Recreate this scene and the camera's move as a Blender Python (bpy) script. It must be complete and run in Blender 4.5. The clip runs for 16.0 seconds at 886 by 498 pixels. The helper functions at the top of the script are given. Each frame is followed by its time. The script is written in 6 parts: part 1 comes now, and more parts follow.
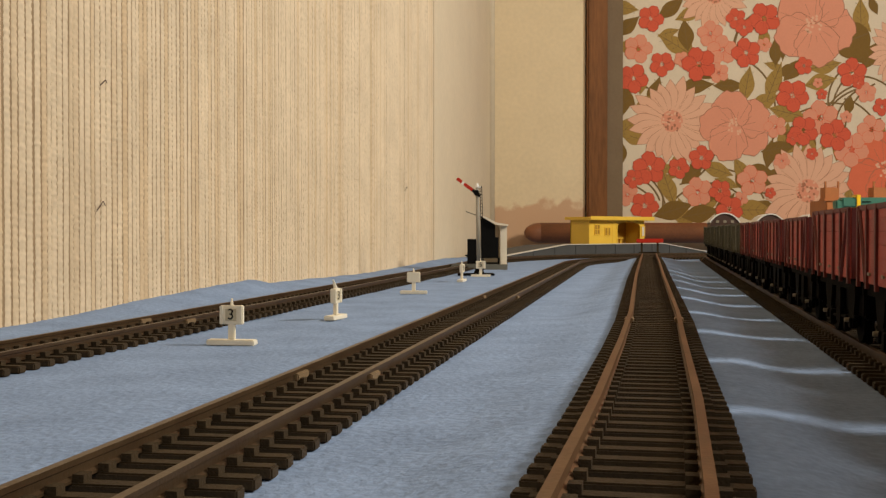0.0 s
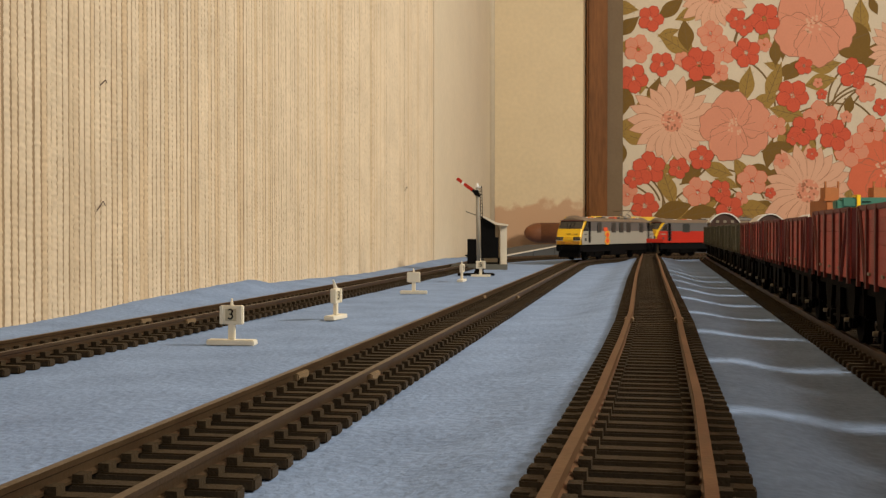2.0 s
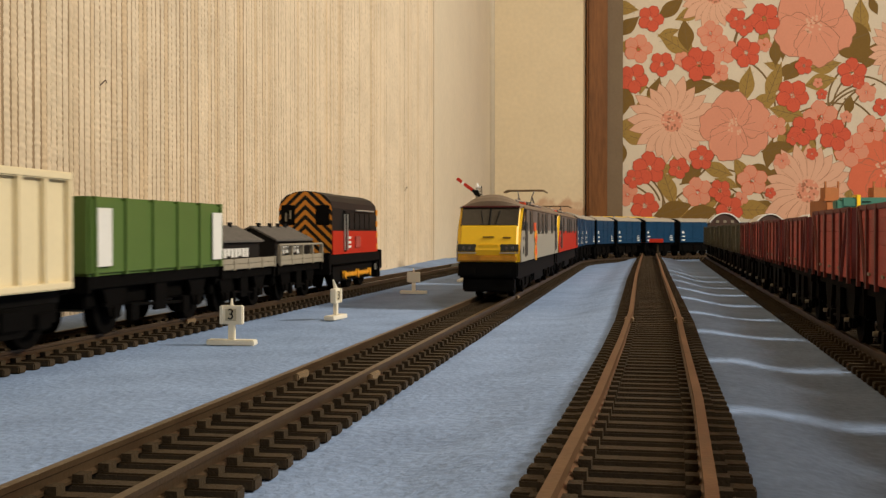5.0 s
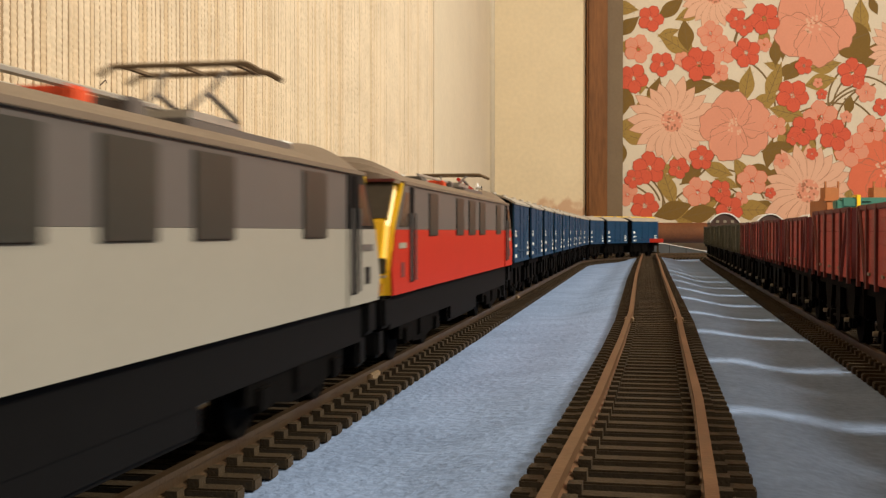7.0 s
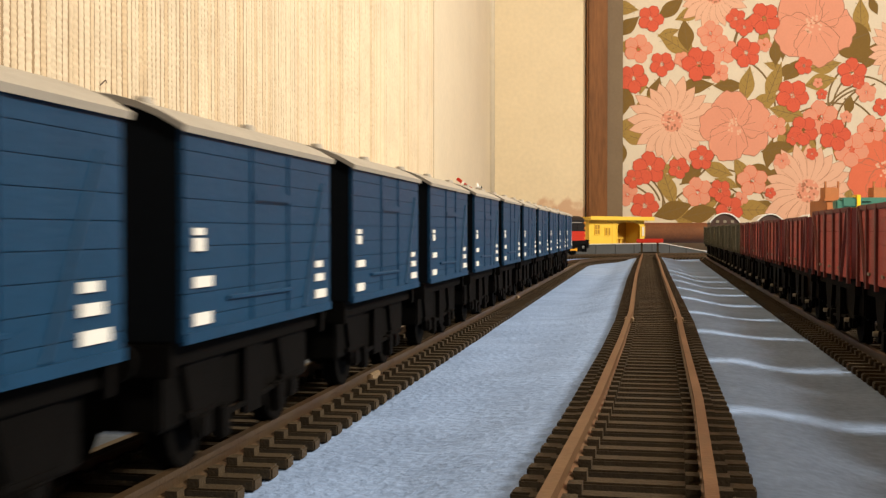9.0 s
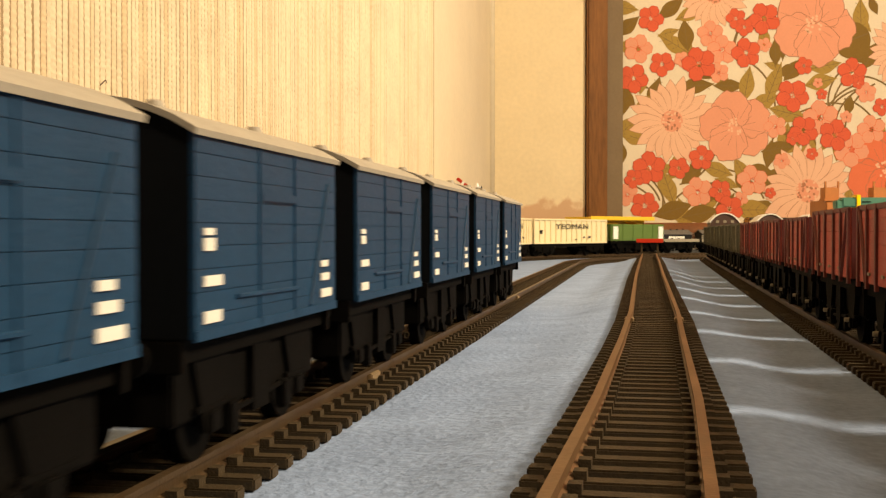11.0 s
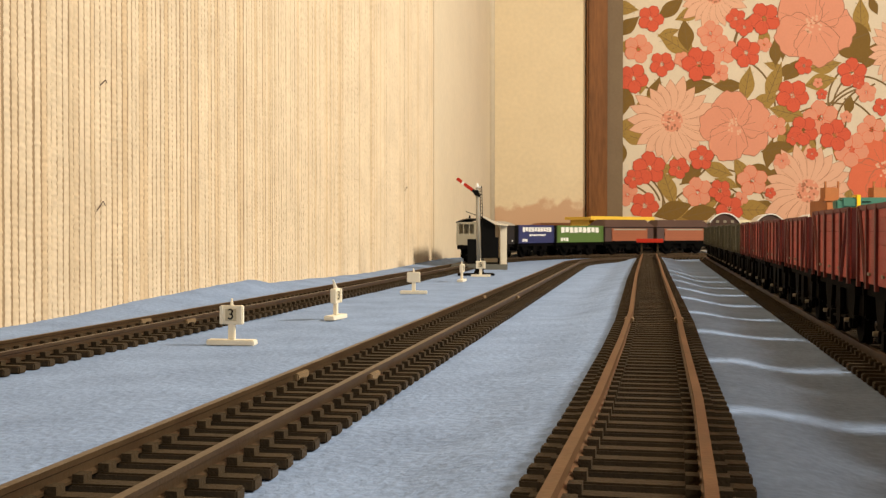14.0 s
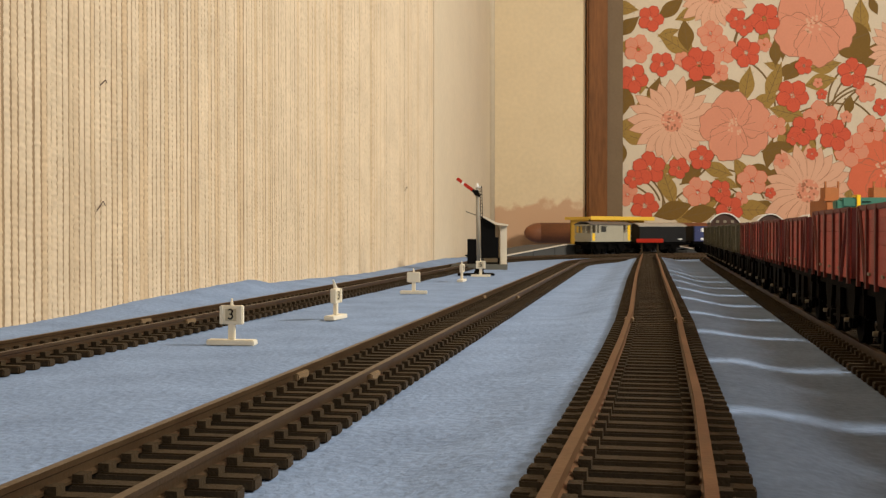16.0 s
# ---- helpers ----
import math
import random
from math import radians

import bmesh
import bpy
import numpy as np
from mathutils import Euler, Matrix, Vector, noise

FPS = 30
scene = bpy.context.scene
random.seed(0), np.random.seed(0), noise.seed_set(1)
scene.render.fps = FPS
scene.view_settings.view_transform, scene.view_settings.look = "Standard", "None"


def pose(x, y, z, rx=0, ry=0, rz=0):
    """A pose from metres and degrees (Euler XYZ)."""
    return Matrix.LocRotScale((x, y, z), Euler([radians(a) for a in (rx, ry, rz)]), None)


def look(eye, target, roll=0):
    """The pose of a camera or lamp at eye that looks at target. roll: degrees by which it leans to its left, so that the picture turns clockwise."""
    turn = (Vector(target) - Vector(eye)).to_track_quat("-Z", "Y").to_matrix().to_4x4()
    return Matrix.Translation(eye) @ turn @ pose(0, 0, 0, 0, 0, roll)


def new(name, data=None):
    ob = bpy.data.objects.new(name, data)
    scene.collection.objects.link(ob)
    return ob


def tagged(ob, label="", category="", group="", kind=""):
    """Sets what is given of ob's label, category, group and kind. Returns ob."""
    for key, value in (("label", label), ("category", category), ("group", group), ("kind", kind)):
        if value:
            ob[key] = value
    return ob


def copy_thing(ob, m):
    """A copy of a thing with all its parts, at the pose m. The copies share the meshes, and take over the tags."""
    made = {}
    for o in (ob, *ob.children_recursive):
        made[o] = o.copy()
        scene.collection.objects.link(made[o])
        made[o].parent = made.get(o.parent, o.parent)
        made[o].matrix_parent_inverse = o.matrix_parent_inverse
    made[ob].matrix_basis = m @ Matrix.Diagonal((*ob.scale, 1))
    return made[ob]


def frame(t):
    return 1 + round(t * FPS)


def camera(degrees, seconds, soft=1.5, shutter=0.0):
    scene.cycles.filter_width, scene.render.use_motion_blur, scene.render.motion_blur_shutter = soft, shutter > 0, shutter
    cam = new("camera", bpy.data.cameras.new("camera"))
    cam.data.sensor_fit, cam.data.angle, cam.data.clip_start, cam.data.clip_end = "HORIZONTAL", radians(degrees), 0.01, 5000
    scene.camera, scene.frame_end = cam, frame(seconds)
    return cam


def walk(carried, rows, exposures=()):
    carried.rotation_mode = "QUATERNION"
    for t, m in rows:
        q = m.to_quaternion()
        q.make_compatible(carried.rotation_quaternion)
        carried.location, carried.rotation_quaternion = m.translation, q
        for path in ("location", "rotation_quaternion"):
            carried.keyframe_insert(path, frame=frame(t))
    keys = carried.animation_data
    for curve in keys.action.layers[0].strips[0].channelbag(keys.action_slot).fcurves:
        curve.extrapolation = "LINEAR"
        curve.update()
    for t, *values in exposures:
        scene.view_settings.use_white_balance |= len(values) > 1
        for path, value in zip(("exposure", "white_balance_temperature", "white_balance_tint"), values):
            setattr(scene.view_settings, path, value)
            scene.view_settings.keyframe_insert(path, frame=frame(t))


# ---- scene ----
cam = camera(43.20, 16.0, soft=1.35, shutter=0.45)
EYE = (0.0, 0.0, 0.040)
walk(cam, [(0.0, look(EYE, (0.0, 1.0, 0.040 - 0.01566))), (16.0, look(EYE, (0.0, 1.0, 0.040 - 0.01566)))],
     exposures=[(0.0, -0.10, 6500, 10), (4.2, -0.05, 6500, 10), (6.4, 0.15, 6500, 10), (7.0, 0.28, 6500, 10), (8.2, 0.54, 6400, 10), (9.2, 0.60, 6600, 10),
                (11.3, 0.60, 9000, 12), (12.6, 0.60, 9000, 12), (13.2, 0.58, 7900, 11), (14.3, 0.36, 6600, 10), (16.0, 0.08, 6400, 10)])

# ---- light: a dim room with one warm shaded lamp behind and to the side of the layout, and an added fill ----
world = bpy.data.worlds.new("room_air")
scene.world = world
world.use_nodes = True
world.node_tree.nodes["Background"].inputs[0].default_value = (1.0, 0.86, 0.70, 1)
world.node_tree.nodes["Background"].inputs[1].default_value = 0.006


def lamp(name, where, aim, watts, size, colour):
    data = bpy.data.lights.new(name, "AREA")
    data.shape, data.size, data.energy, data.color = "DISK", size, watts, colour
    ob = new(name, data)
    ob.matrix_world = look(where, aim)
    return ob


lamp("room_lamp", (1.60, 0.42, 1.10), (0.1, 1.0, 0.1), 39.5, 0.40, (1.0, 0.91, 0.77))
# unseen weaker fill behind the camera, added to brighten fronts and shaded felt
lamp("ceiling_light", (0.55, -1.15, 1.45), (0.1, 1.0, 0.0), 10.5, 0.35, (1.0, 0.91, 0.77))


# ---- materials ----
def material(name, colour, rough=0.6, metal=0.0, vary=0.12, scale=60.0, bump=0.0, dirt=None, random_shift=0.0, spec=0.5, stretch=(1, 1, 1)):
    """Principled surface with noise at two scales in its colour and fine relief; dirt: a second colour in stains."""
    m = bpy.data.materials.new(name)
    m.use_nodes = True
    nt = m.node_tree
    b = nt.nodes["Principled BSDF"]
    b.inputs["Roughness"].default_value = rough
    b.inputs["Metallic"].default_value = metal
    b.inputs["Specular IOR Level"].default_value = spec
    tc = nt.nodes.new("ShaderNodeTexCoord")
    mp = nt.nodes.new("ShaderNodeMapping")
    mp.inputs["Scale"].default_value = stretch
    nt.links.new(tc.outputs["Object"], mp.inputs["Vector"])
    n1, n2 = nt.nodes.new("ShaderNodeTexNoise"), nt.nodes.new("ShaderNodeTexNoise")
    n1.inputs["Scale"].default_value, n1.inputs["Detail"].default_value = scale * 12, 3
    n2.inputs["Scale"].default_value, n2.inputs["Detail"].default_value = scale, 4
    for n in (n1, n2):
        nt.links.new(mp.outputs["Vector"], n.inputs["Vector"])
    add = nt.nodes.new("ShaderNodeMath")
    add.operation = "ADD"
    nt.links.new(n1.outputs["Fac"], add.inputs[0])
    nt.links.new(n2.outputs["Fac"], add.inputs[1])
    src = add.outputs[0]
    if random_shift:
        oi = nt.nodes.new("ShaderNodeObjectInfo")
        mul = nt.nodes.new("ShaderNodeMath")
        mul.operation = "MULTIPLY_ADD"
        mul.inputs[1].default_value = random_shift
        nt.links.new(oi.outputs["Random"], mul.inputs[0])
        nt.links.new(src, mul.inputs[2])
        src = mul.outputs[0]
    mr = nt.nodes.new("ShaderNodeMapRange")
    mr.inputs["From Min"].default_value, mr.inputs["From Max"].default_value = 0.6, 1.4 + random_shift
    mr.inputs["To Min"].default_value, mr.inputs["To Max"].default_value = 1 - vary, 1 + vary
    nt.links.new(src, mr.inputs["Value"])
    mx = nt.nodes.new("ShaderNodeMix")
    mx.data_type, mx.blend_type = "RGBA", "MULTIPLY"
    mx.inputs[0].default_value = 1.0
    mx.inputs[6].default_value = (*colour, 1)
    nt.links.new(mr.outputs[0], mx.inputs[7])
    out = mx.outputs[2]
    if dirt:
        n3 = nt.nodes.new("ShaderNodeTexNoise")
        n3.inputs["Scale"].default_value, n3.inputs["Detail"].default_value = scale * 0.6, 6
        nt.links.new(mp.outputs["Vector"], n3.inputs["Vector"])
        cr = nt.nodes.new("ShaderNodeMapRange")
        cr.inputs["From Min"].default_value, cr.inputs["From Max"].default_value = 0.48, 0.72
        nt.links.new(n3.outputs["Fac"], cr.inputs["Value"])
        m2 = nt.nodes.new("ShaderNodeMix")
        m2.data_type = "RGBA"
        nt.links.new(cr.outputs[0], m2.inputs[0])
        nt.links.new(out, m2.inputs[6])
        m2.inputs[7].default_value = (*dirt, 1)
        out = m2.outputs[2]
    nt.links.new(out, b.inputs["Base Color"])
    if bump:
        bp = nt.nodes.new("ShaderNodeBump")
        bp.inputs["Strength"].default_value, bp.inputs["Distance"].default_value = bump, 0.0006
        nt.links.new(n1.outputs["Fac"], bp.inputs["Height"])
        nt.links.new(bp.outputs[0], b.inputs["Normal"])
    return m


FELT = material("blue_felt", (0.236, 0.326, 0.503), 0.95, 0, 0.22, 40, 1.0, spec=0.1)
SLEEPER = material("sleeper_brown", (0.043, 0.0280, 0.0128), 0.75, 0, 0.40, 120, 0.5, random_shift=0.6, spec=0.25)
RAIL = material("rail_steel", (0.088, 0.054, 0.027), 0.42, 0.45, 0.25, 90, 0.1, dirt=(0.065, 0.034, 0.016))
RUSTY_RAIL = material("rusty_rail", (0.138, 0.072, 0.031), 0.5, 0.35, 0.25, 90, 0.1, dirt=(0.110, 0.048, 0.018))
POST_WOOD = material("varnished_post", (0.185, 0.072, 0.020), 0.5, 0, 0.40, 22, 0.3, dirt=(0.25, 0.100, 0.026), stretch=(1, 1, 0.12), spec=0.2)
# brown seen between the yarns, with the grooves' shade in its colour
GROOVE_SHADE = material("cord_ground", (0.34, 0.24, 0.145), 0.95, 0, 0.15, 40, spec=0.1)
PAINT = material("cream_paint", (0.72, 0.61, 0.44), 0.7, 0, 0.06, 8, 0.15, spec=0.2)
WOOD = material("brown_wood", (0.190, 0.064, 0.022), 0.5, 0, 0.25, 18, 0.2, stretch=(6, 6, 0.5), spec=0.2)
GREY_BROWN = material("grey_brown_trim", (0.20, 0.135, 0.075), 0.7, 0, 0.10, 15, spec=0.3)
PAPER = material("wallpaper_ground", (0.72, 0.60, 0.44), 0.8, 0, 0.05, 20, 0.1, spec=0.2)
ROOM = material("room_paint", (0.26, 0.21, 0.15), 0.9, 0, 0.05, 2)
PIPE = material("pipe_paint", (0.23, 0.085, 0.035), 0.5, 0, 0.2, 20, 0.2)
CARPET = material("carpet", (0.12, 0.07, 0.05), 0.95, 0, 0.2, 10)
BLACK = material("black_plastic", (0.0030, 0.0027, 0.0026), 0.7, 0, 0.25, 150, spec=0.10)
# deeper than real black plastic: shade under the vehicles is in this colour
UNDER_BLACK = material("dark_underframe", (0.0028, 0.0023, 0.0019), 0.8, 0, 0.4, 150, 0.2, spec=0.05)
STEEL = material("wheel_steel", (0.30, 0.28, 0.25), 0.35, 0.9, 0.15, 150)
YELLOW = material("warning_yellow", (0.94, 0.57, 0.016), 0.36, 0, 0.05, 100)
ORANGE = material("wasp_orange", (0.72, 0.27, 0.02), 0.45, 0, 0.08, 100)
GREY_PALE = material("pale_grey_paint", (0.340, 0.317, 0.262), 0.42, 0, 0.04, 60)
GREY_MID = material("mid_grey_paint", (0.119, 0.106, 0.097), 0.42, 0, 0.05, 60)
GREY_ROOF = material("roof_grey", (0.115, 0.098, 0.080), 0.6, 0, 0.12, 60)
GREY_DARK = material("dark_grey_paint", (0.012, 0.011, 0.0105), 0.55, 0, 0.15, 80, spec=0.2)
RED = material("bright_red_paint", (0.480, 0.027, 0.011), 0.42, 0, 0.05, 80, spec=0.3)
RED_LOGO = material("red_transfer", (0.80, 0.10, 0.03), 0.45)
GLASS = material("dark_window", (0.040, 0.040, 0.034), 0.35, 0, 0.12, 50, spec=0.35)
CAB_GLASS = material("windscreen", (0.034, 0.029, 0.022), 0.14, 0, 0.25, 30, spec=0.6)
BLUE = material("rail_blue_plank", (0.0062, 0.041, 0.094), 0.5, 0, 0.22, 70, 0.25, random_shift=0.12, spec=0.22)
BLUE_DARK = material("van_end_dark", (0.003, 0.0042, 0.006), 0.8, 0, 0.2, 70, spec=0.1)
ROOF_PALE = material("van_roof_grey", (0.36, 0.32, 0.26), 0.7, 0, 0.12, 60, 0.2)
WHITE = material("white_transfer", (0.80, 0.78, 0.72), 0.5, 0, 0.05, 80)
IVORY = material("ivory_plastic", (0.86, 0.79, 0.63), 0.35, 0, 0.04, 80)
CREAM = material("cream_hopper_paint", (0.80, 0.68, 0.43), 0.45, 0, 0.05, 60)
BROWN = material("bauxite_plank", (0.30, 0.085, 0.032), 0.6, 0, 0.15, 80, 0.2, random_shift=0.2)
BROWN_DARK = material("dark_brown_paint", (0.070, 0.034, 0.024), 0.65, 0, 0.2, 80)
MAROON = material("maroon_plank", (0.50, 0.082, 0.062), 0.55, 0, 0.42, 110, 0.5, dirt=(0.20, 0.050, 0.036), random_shift=0.35, stretch=(1.6, 1.6, 0.7))
MAROON_DARK = material("maroon_strap", (0.150, 0.026, 0.023), 0.6, 0, 0.2, 90)
OLIVE_WAGON = material("grey_green_plank", (0.165, 0.160, 0.095), 0.6, 0, 0.2, 90, 0.2, random_shift=0.3)
GREEN = material("wagon_green", (0.085, 0.150, 0.030), 0.5, 0, 0.08, 80)
NAVY = material("wagon_navy", (0.022, 0.030, 0.110), 0.5, 0, 0.1, 80)
STONE = material("load_grey", (0.110, 0.098, 0.084), 0.9, 0, 0.3, 250, 0.8)
WEATHER = material("weathered_grey_timber", (0.30, 0.26, 0.19), 0.7, 0, 0.15, 80, 0.2)
STATION = material("yellow_plastic", (0.85, 0.54, 0.06), 0.42, 0, 0.05, 80)
# darker copy of the yellow, with the shelter's inside shade in the colour
STATION_SHADE = material("yellow_brown_interior", (0.42, 0.22, 0.02), 0.6, 0, 0.1, 80)
PLATFORM = material("platform_grey", (0.060, 0.060, 0.058), 0.7, 0, 0.15, 60, 0.2)
EDGE = material("platform_edge_white", (0.62, 0.56, 0.47), 0.6, 0, 0.1, 80)
CHASSIS_ORANGE = material("rod_orange", (0.75, 0.33, 0.02), 0.4)
SILVER = material("silver_detail", (0.55, 0.53, 0.48), 0.35, 0.6, 0.1, 100)
HUT_WHITE = material("hut_white", (0.70, 0.62, 0.48), 0.6, 0, 0.08, 80)
BRAKE_GREY = material("brake_van_grey", (0.38, 0.345, 0.255), 0.55, 0, 0.08, 80, 0.1)
BASE_GREY = material("moulded_base_grey", (0.13, 0.125, 0.10), 0.7, 0, 0.15, 80, 0.3)


# ---- mesh helpers ----
def box(bm, x0, x1, y0, y1, z0, z1, bevel=0.0, m=None):
    r = bmesh.ops.create_cube(bm, size=1.0)
    vs = r["verts"]
    bmesh.ops.scale(bm, vec=(x1 - x0, y1 - y0, z1 - z0), verts=vs)
    bmesh.ops.translate(bm, vec=((x0 + x1) / 2, (y0 + y1) / 2, (z0 + z1) / 2), verts=vs)
    if bevel:
        es = {e for v in vs for e in v.link_edges}
        r2 = bmesh.ops.bevel(bm, geom=list(es), offset=bevel, segments=2, affect="EDGES")
        vs = [v for v in r2["verts"]]
    if m is not None:
        bmesh.ops.transform(bm, matrix=m, verts=vs)
    return bm


def cyl(bm, a, b, r, n=12, r2=None):
    a, b = Vector(a), Vector(b)
    d = b - a
    m = Matrix.Translation((a + b) / 2) @ d.to_track_quat("Z", "Y").to_matrix().to_4x4()
    bmesh.ops.create_cone(bm, cap_ends=True, segments=n, radius1=r, radius2=r if r2 is None else r2, depth=d.length, matrix=m)
    return bm


def prism(bm, outline, axis, lo, hi):
    """Extrude a closed outline of (u, v) pairs: axis 'x' lays it in y,z; 'y' in x,z; 'z' in x,y."""
    put = {"x": lambda u, v, w: (w, u, v), "y": lambda u, v, w: (u, w, v), "z": lambda u, v, w: (u, v, w)}[axis]
    a = [bm.verts.new(put(u, v, lo)) for u, v in outline]
    b = [bm.verts.new(put(u, v, hi)) for u, v in outline]
    n = len(a)
    fs = [bm.faces.new((a[i], a[(i + 1) % n], b[(i + 1) % n], b[i])) for i in range(n)]
    fs += [bm.faces.new(a[::-1]), bm.faces.new(b)]
    bmesh.ops.recalc_face_normals(bm, faces=fs)
    return bm


def mesh_of(name, bm, mat, smooth=False):
    me = bpy.data.meshes.new(name)
    bmesh.ops.recalc_face_normals(bm, faces=bm.faces)
    bm.to_mesh(me)
    bm.free()
    if mat is not None:
        me.materials.append(mat)
    if smooth:
        me.polygons.foreach_set("use_smooth", [True] * len(me.polygons))
    return me


def part(name, bm, mat, parent, label="", smooth=False, m=None):
    ob = new(name, mesh_of(name, bm, mat, smooth))
    ob.parent = parent
    if m is not None:
        ob.matrix_basis = m
    return tagged(ob, label)


def again(ob, m):
    """A further object on the same mesh, under the same parent."""
    o = new(ob.name.split(".")[0], ob.data)
    o.parent = ob.parent
    o.matrix_basis = m
    if "label" in ob:
        o["label"] = ob["label"]
    return o


def B():
    return bmesh.new()


def one(name, mat, label, category, kind="", group="", bm=None, smooth=False):
    return tagged(new(name, mesh_of(name, bm, mat, smooth)), label, category, group, kind)


# ---- plan of the four lines of rail ----
RAIL_TOP = 0.0055
STEP = 0.002


def line_and_curve(x0, y0, slope, y_turn, radius, y_near, tail):
    a0 = math.atan(slope)
    pts, y = [], y_near
    while y < y_turn:
        pts.append((x0 + slope * (y - y0), y))
        y += STEP * math.cos(a0)
    xs = x0 + slope * (y_turn - y0)
    xc, yc = xs + radius * math.cos(a0), y_turn - radius * math.sin(a0)
    n = int(radius * (math.pi / 2 - a0) / STEP)
    for i in range(n):
        a = a0 + i * STEP / radius
        pts.append((xc - radius * math.cos(a), yc + radius * math.sin(a)))
    for i in range(int(tail / STEP)):
        pts.append((xc + i * STEP, yc + radius))
    p = np.array(pts)
    zero = int(np.argmin(abs(p[:len(p) // 2, 1])))
    return p, zero


OUTER, OUTER0 = line_and_curve(-0.1920, 0.0, 0.1765, 1.36, 0.60, -1.65, 1.46)
INNER, INNER0 = line_and_curve(-0.0768, 0.0, 0.175, 1.27, 0.560, -2.10, 1.50)


def on(track, zero, s):
    """Plan point at the arc length s, counted from beside the camera."""
    i = min(max(s / STEP + zero, 0), len(track) - 1.001)
    k = int(i)
    f = i - k
    return track[k] * (1 - f) + track[k + 1] * f


SIDING_Y = np.array([-0.3414, 0.1256, 0.2032, 0.3308, 0.4366, 0.7553, 1.1128, 1.5368])
SIDING_X = np.array([-0.0811, 0.0210, 0.0372, 0.0620, 0.0825, 0.1396, 0.2054, 0.2836])
SIDING_Z = np.array([0.0047, 0.0053, 0.0046, 0.0029, 0.0032, 0.0058, 0.0065, 0.0044])


def siding(y):
    return np.interp(y, SIDING_Y, SIDING_X), np.interp(y, SIDING_Y, SIDING_Z)


def yard_x(y):
    return 0.0720 + 0.1942 * y


# ---- ground cloth, board, walls ----
def wall_x(y):
    return -0.2579 + 0.1720 * y


def cloth_z(x, y):
    sx, sz = siding(min(max(y, -0.34), 1.536))
    fade = 1.0 if y < 1.58 else max(0.0, 1 - (y - 1.58) / 0.07)
    z = sz * fade * math.exp(-((x - sx) / 0.032) ** 4)
    wx = wall_x(y)
    z += 0.007 * math.exp(-((x - wx) / 0.022) ** 2) * (0.6 + 0.5 * math.sin(y * 9 + 1.0)) * (1 if y < 0.75 else 0.45)
    left, right = sx + 0.016, yard_x(y) - 0.016
    if left < x < right and 0.0 < y < 1.25:
        u = (x - left) / (right - left)
        env = math.sin(math.pi * u) ** 0.5
        ph = (y - 0.2368) / (0.083 + 0.033 * y) + 0.20 * math.sin(u * 4 + y * 7) + 0.16 * noise.noise(Vector((u * 3.1, y * 9, 5.0)))
        crest = (0.5 + 0.5 * math.cos(2 * math.pi * ph)) ** 2.2 * (0.75 + 0.5 * noise.noise(Vector((u * 5, y * 14, 9.0))))
        z += 0.0008 * env * crest * min(1.0, math.exp(-(y - 0.322) / 0.095)) * max(0.0, min(1.0, (0.76 - y) / 0.30))
    z += 0.0007 * noise.noise(Vector((x * 22, y * 22, 3.1))) + 0.00025 * noise.noise(Vector((x * 120, y * 120, 7.7)))
    return z


def build_cloth():
    xs = np.concatenate([np.arange(-0.72, -0.36, 0.06), np.arange(-0.36, 0.36, 0.0045), np.arange(0.36, 2.29, 0.03)])
    ys = np.concatenate([np.arange(-2.2, -0.5, 0.06), np.arange(-0.5, 0.08, 0.03), np.arange(0.08, 0.9, 0.0045), np.arange(0.9, 2.391, 0.012)])
    verts, faces = [], []
    for y in ys:
        for x in xs:
            x = max(x, wall_x(y) - 0.004)
            verts.append((x, y, cloth_z(x, y) if abs(x) < 0.5 and y > -0.5 else 0.0))
    nx = len(xs)
    for j in range(len(ys) - 1):
        for i in range(nx - 1):
            a = j * nx + i
            if verts[a + 1][0] - verts[a][0] > 1e-6 or verts[a + nx + 1][0] - verts[a + nx][0] > 1e-6:
                faces.append((a, a + 1, a + nx + 1, a + nx))
    me = bpy.data.meshes.new("ground")
    me.from_pydata([tuple(map(float, v)) for v in verts], [], faces)
    me.materials.append(FELT)
    me.validate()
    me.polygons.foreach_set("use_smooth", [True] * len(me.polygons))
    tagged(new("ground", me), "pale blue felt cloth laid over the layout board, rucked in folds", "felt cloth", kind="structure")
    bm = B()
    prism(bm, [(wall_x(-2.2), -2.2), (2.26, -2.2), (2.26, 2.385), (wall_x(2.385), 2.385)], "z", -0.024, -0.004)
    one("layout_board", WOOD, "wooden baseboard under the felt", "baseboard", "structure", bm=bm)


build_cloth()
CORNER = (0.1015, 2.391)
PAPER_END = 1.4288
BACK = 2.391


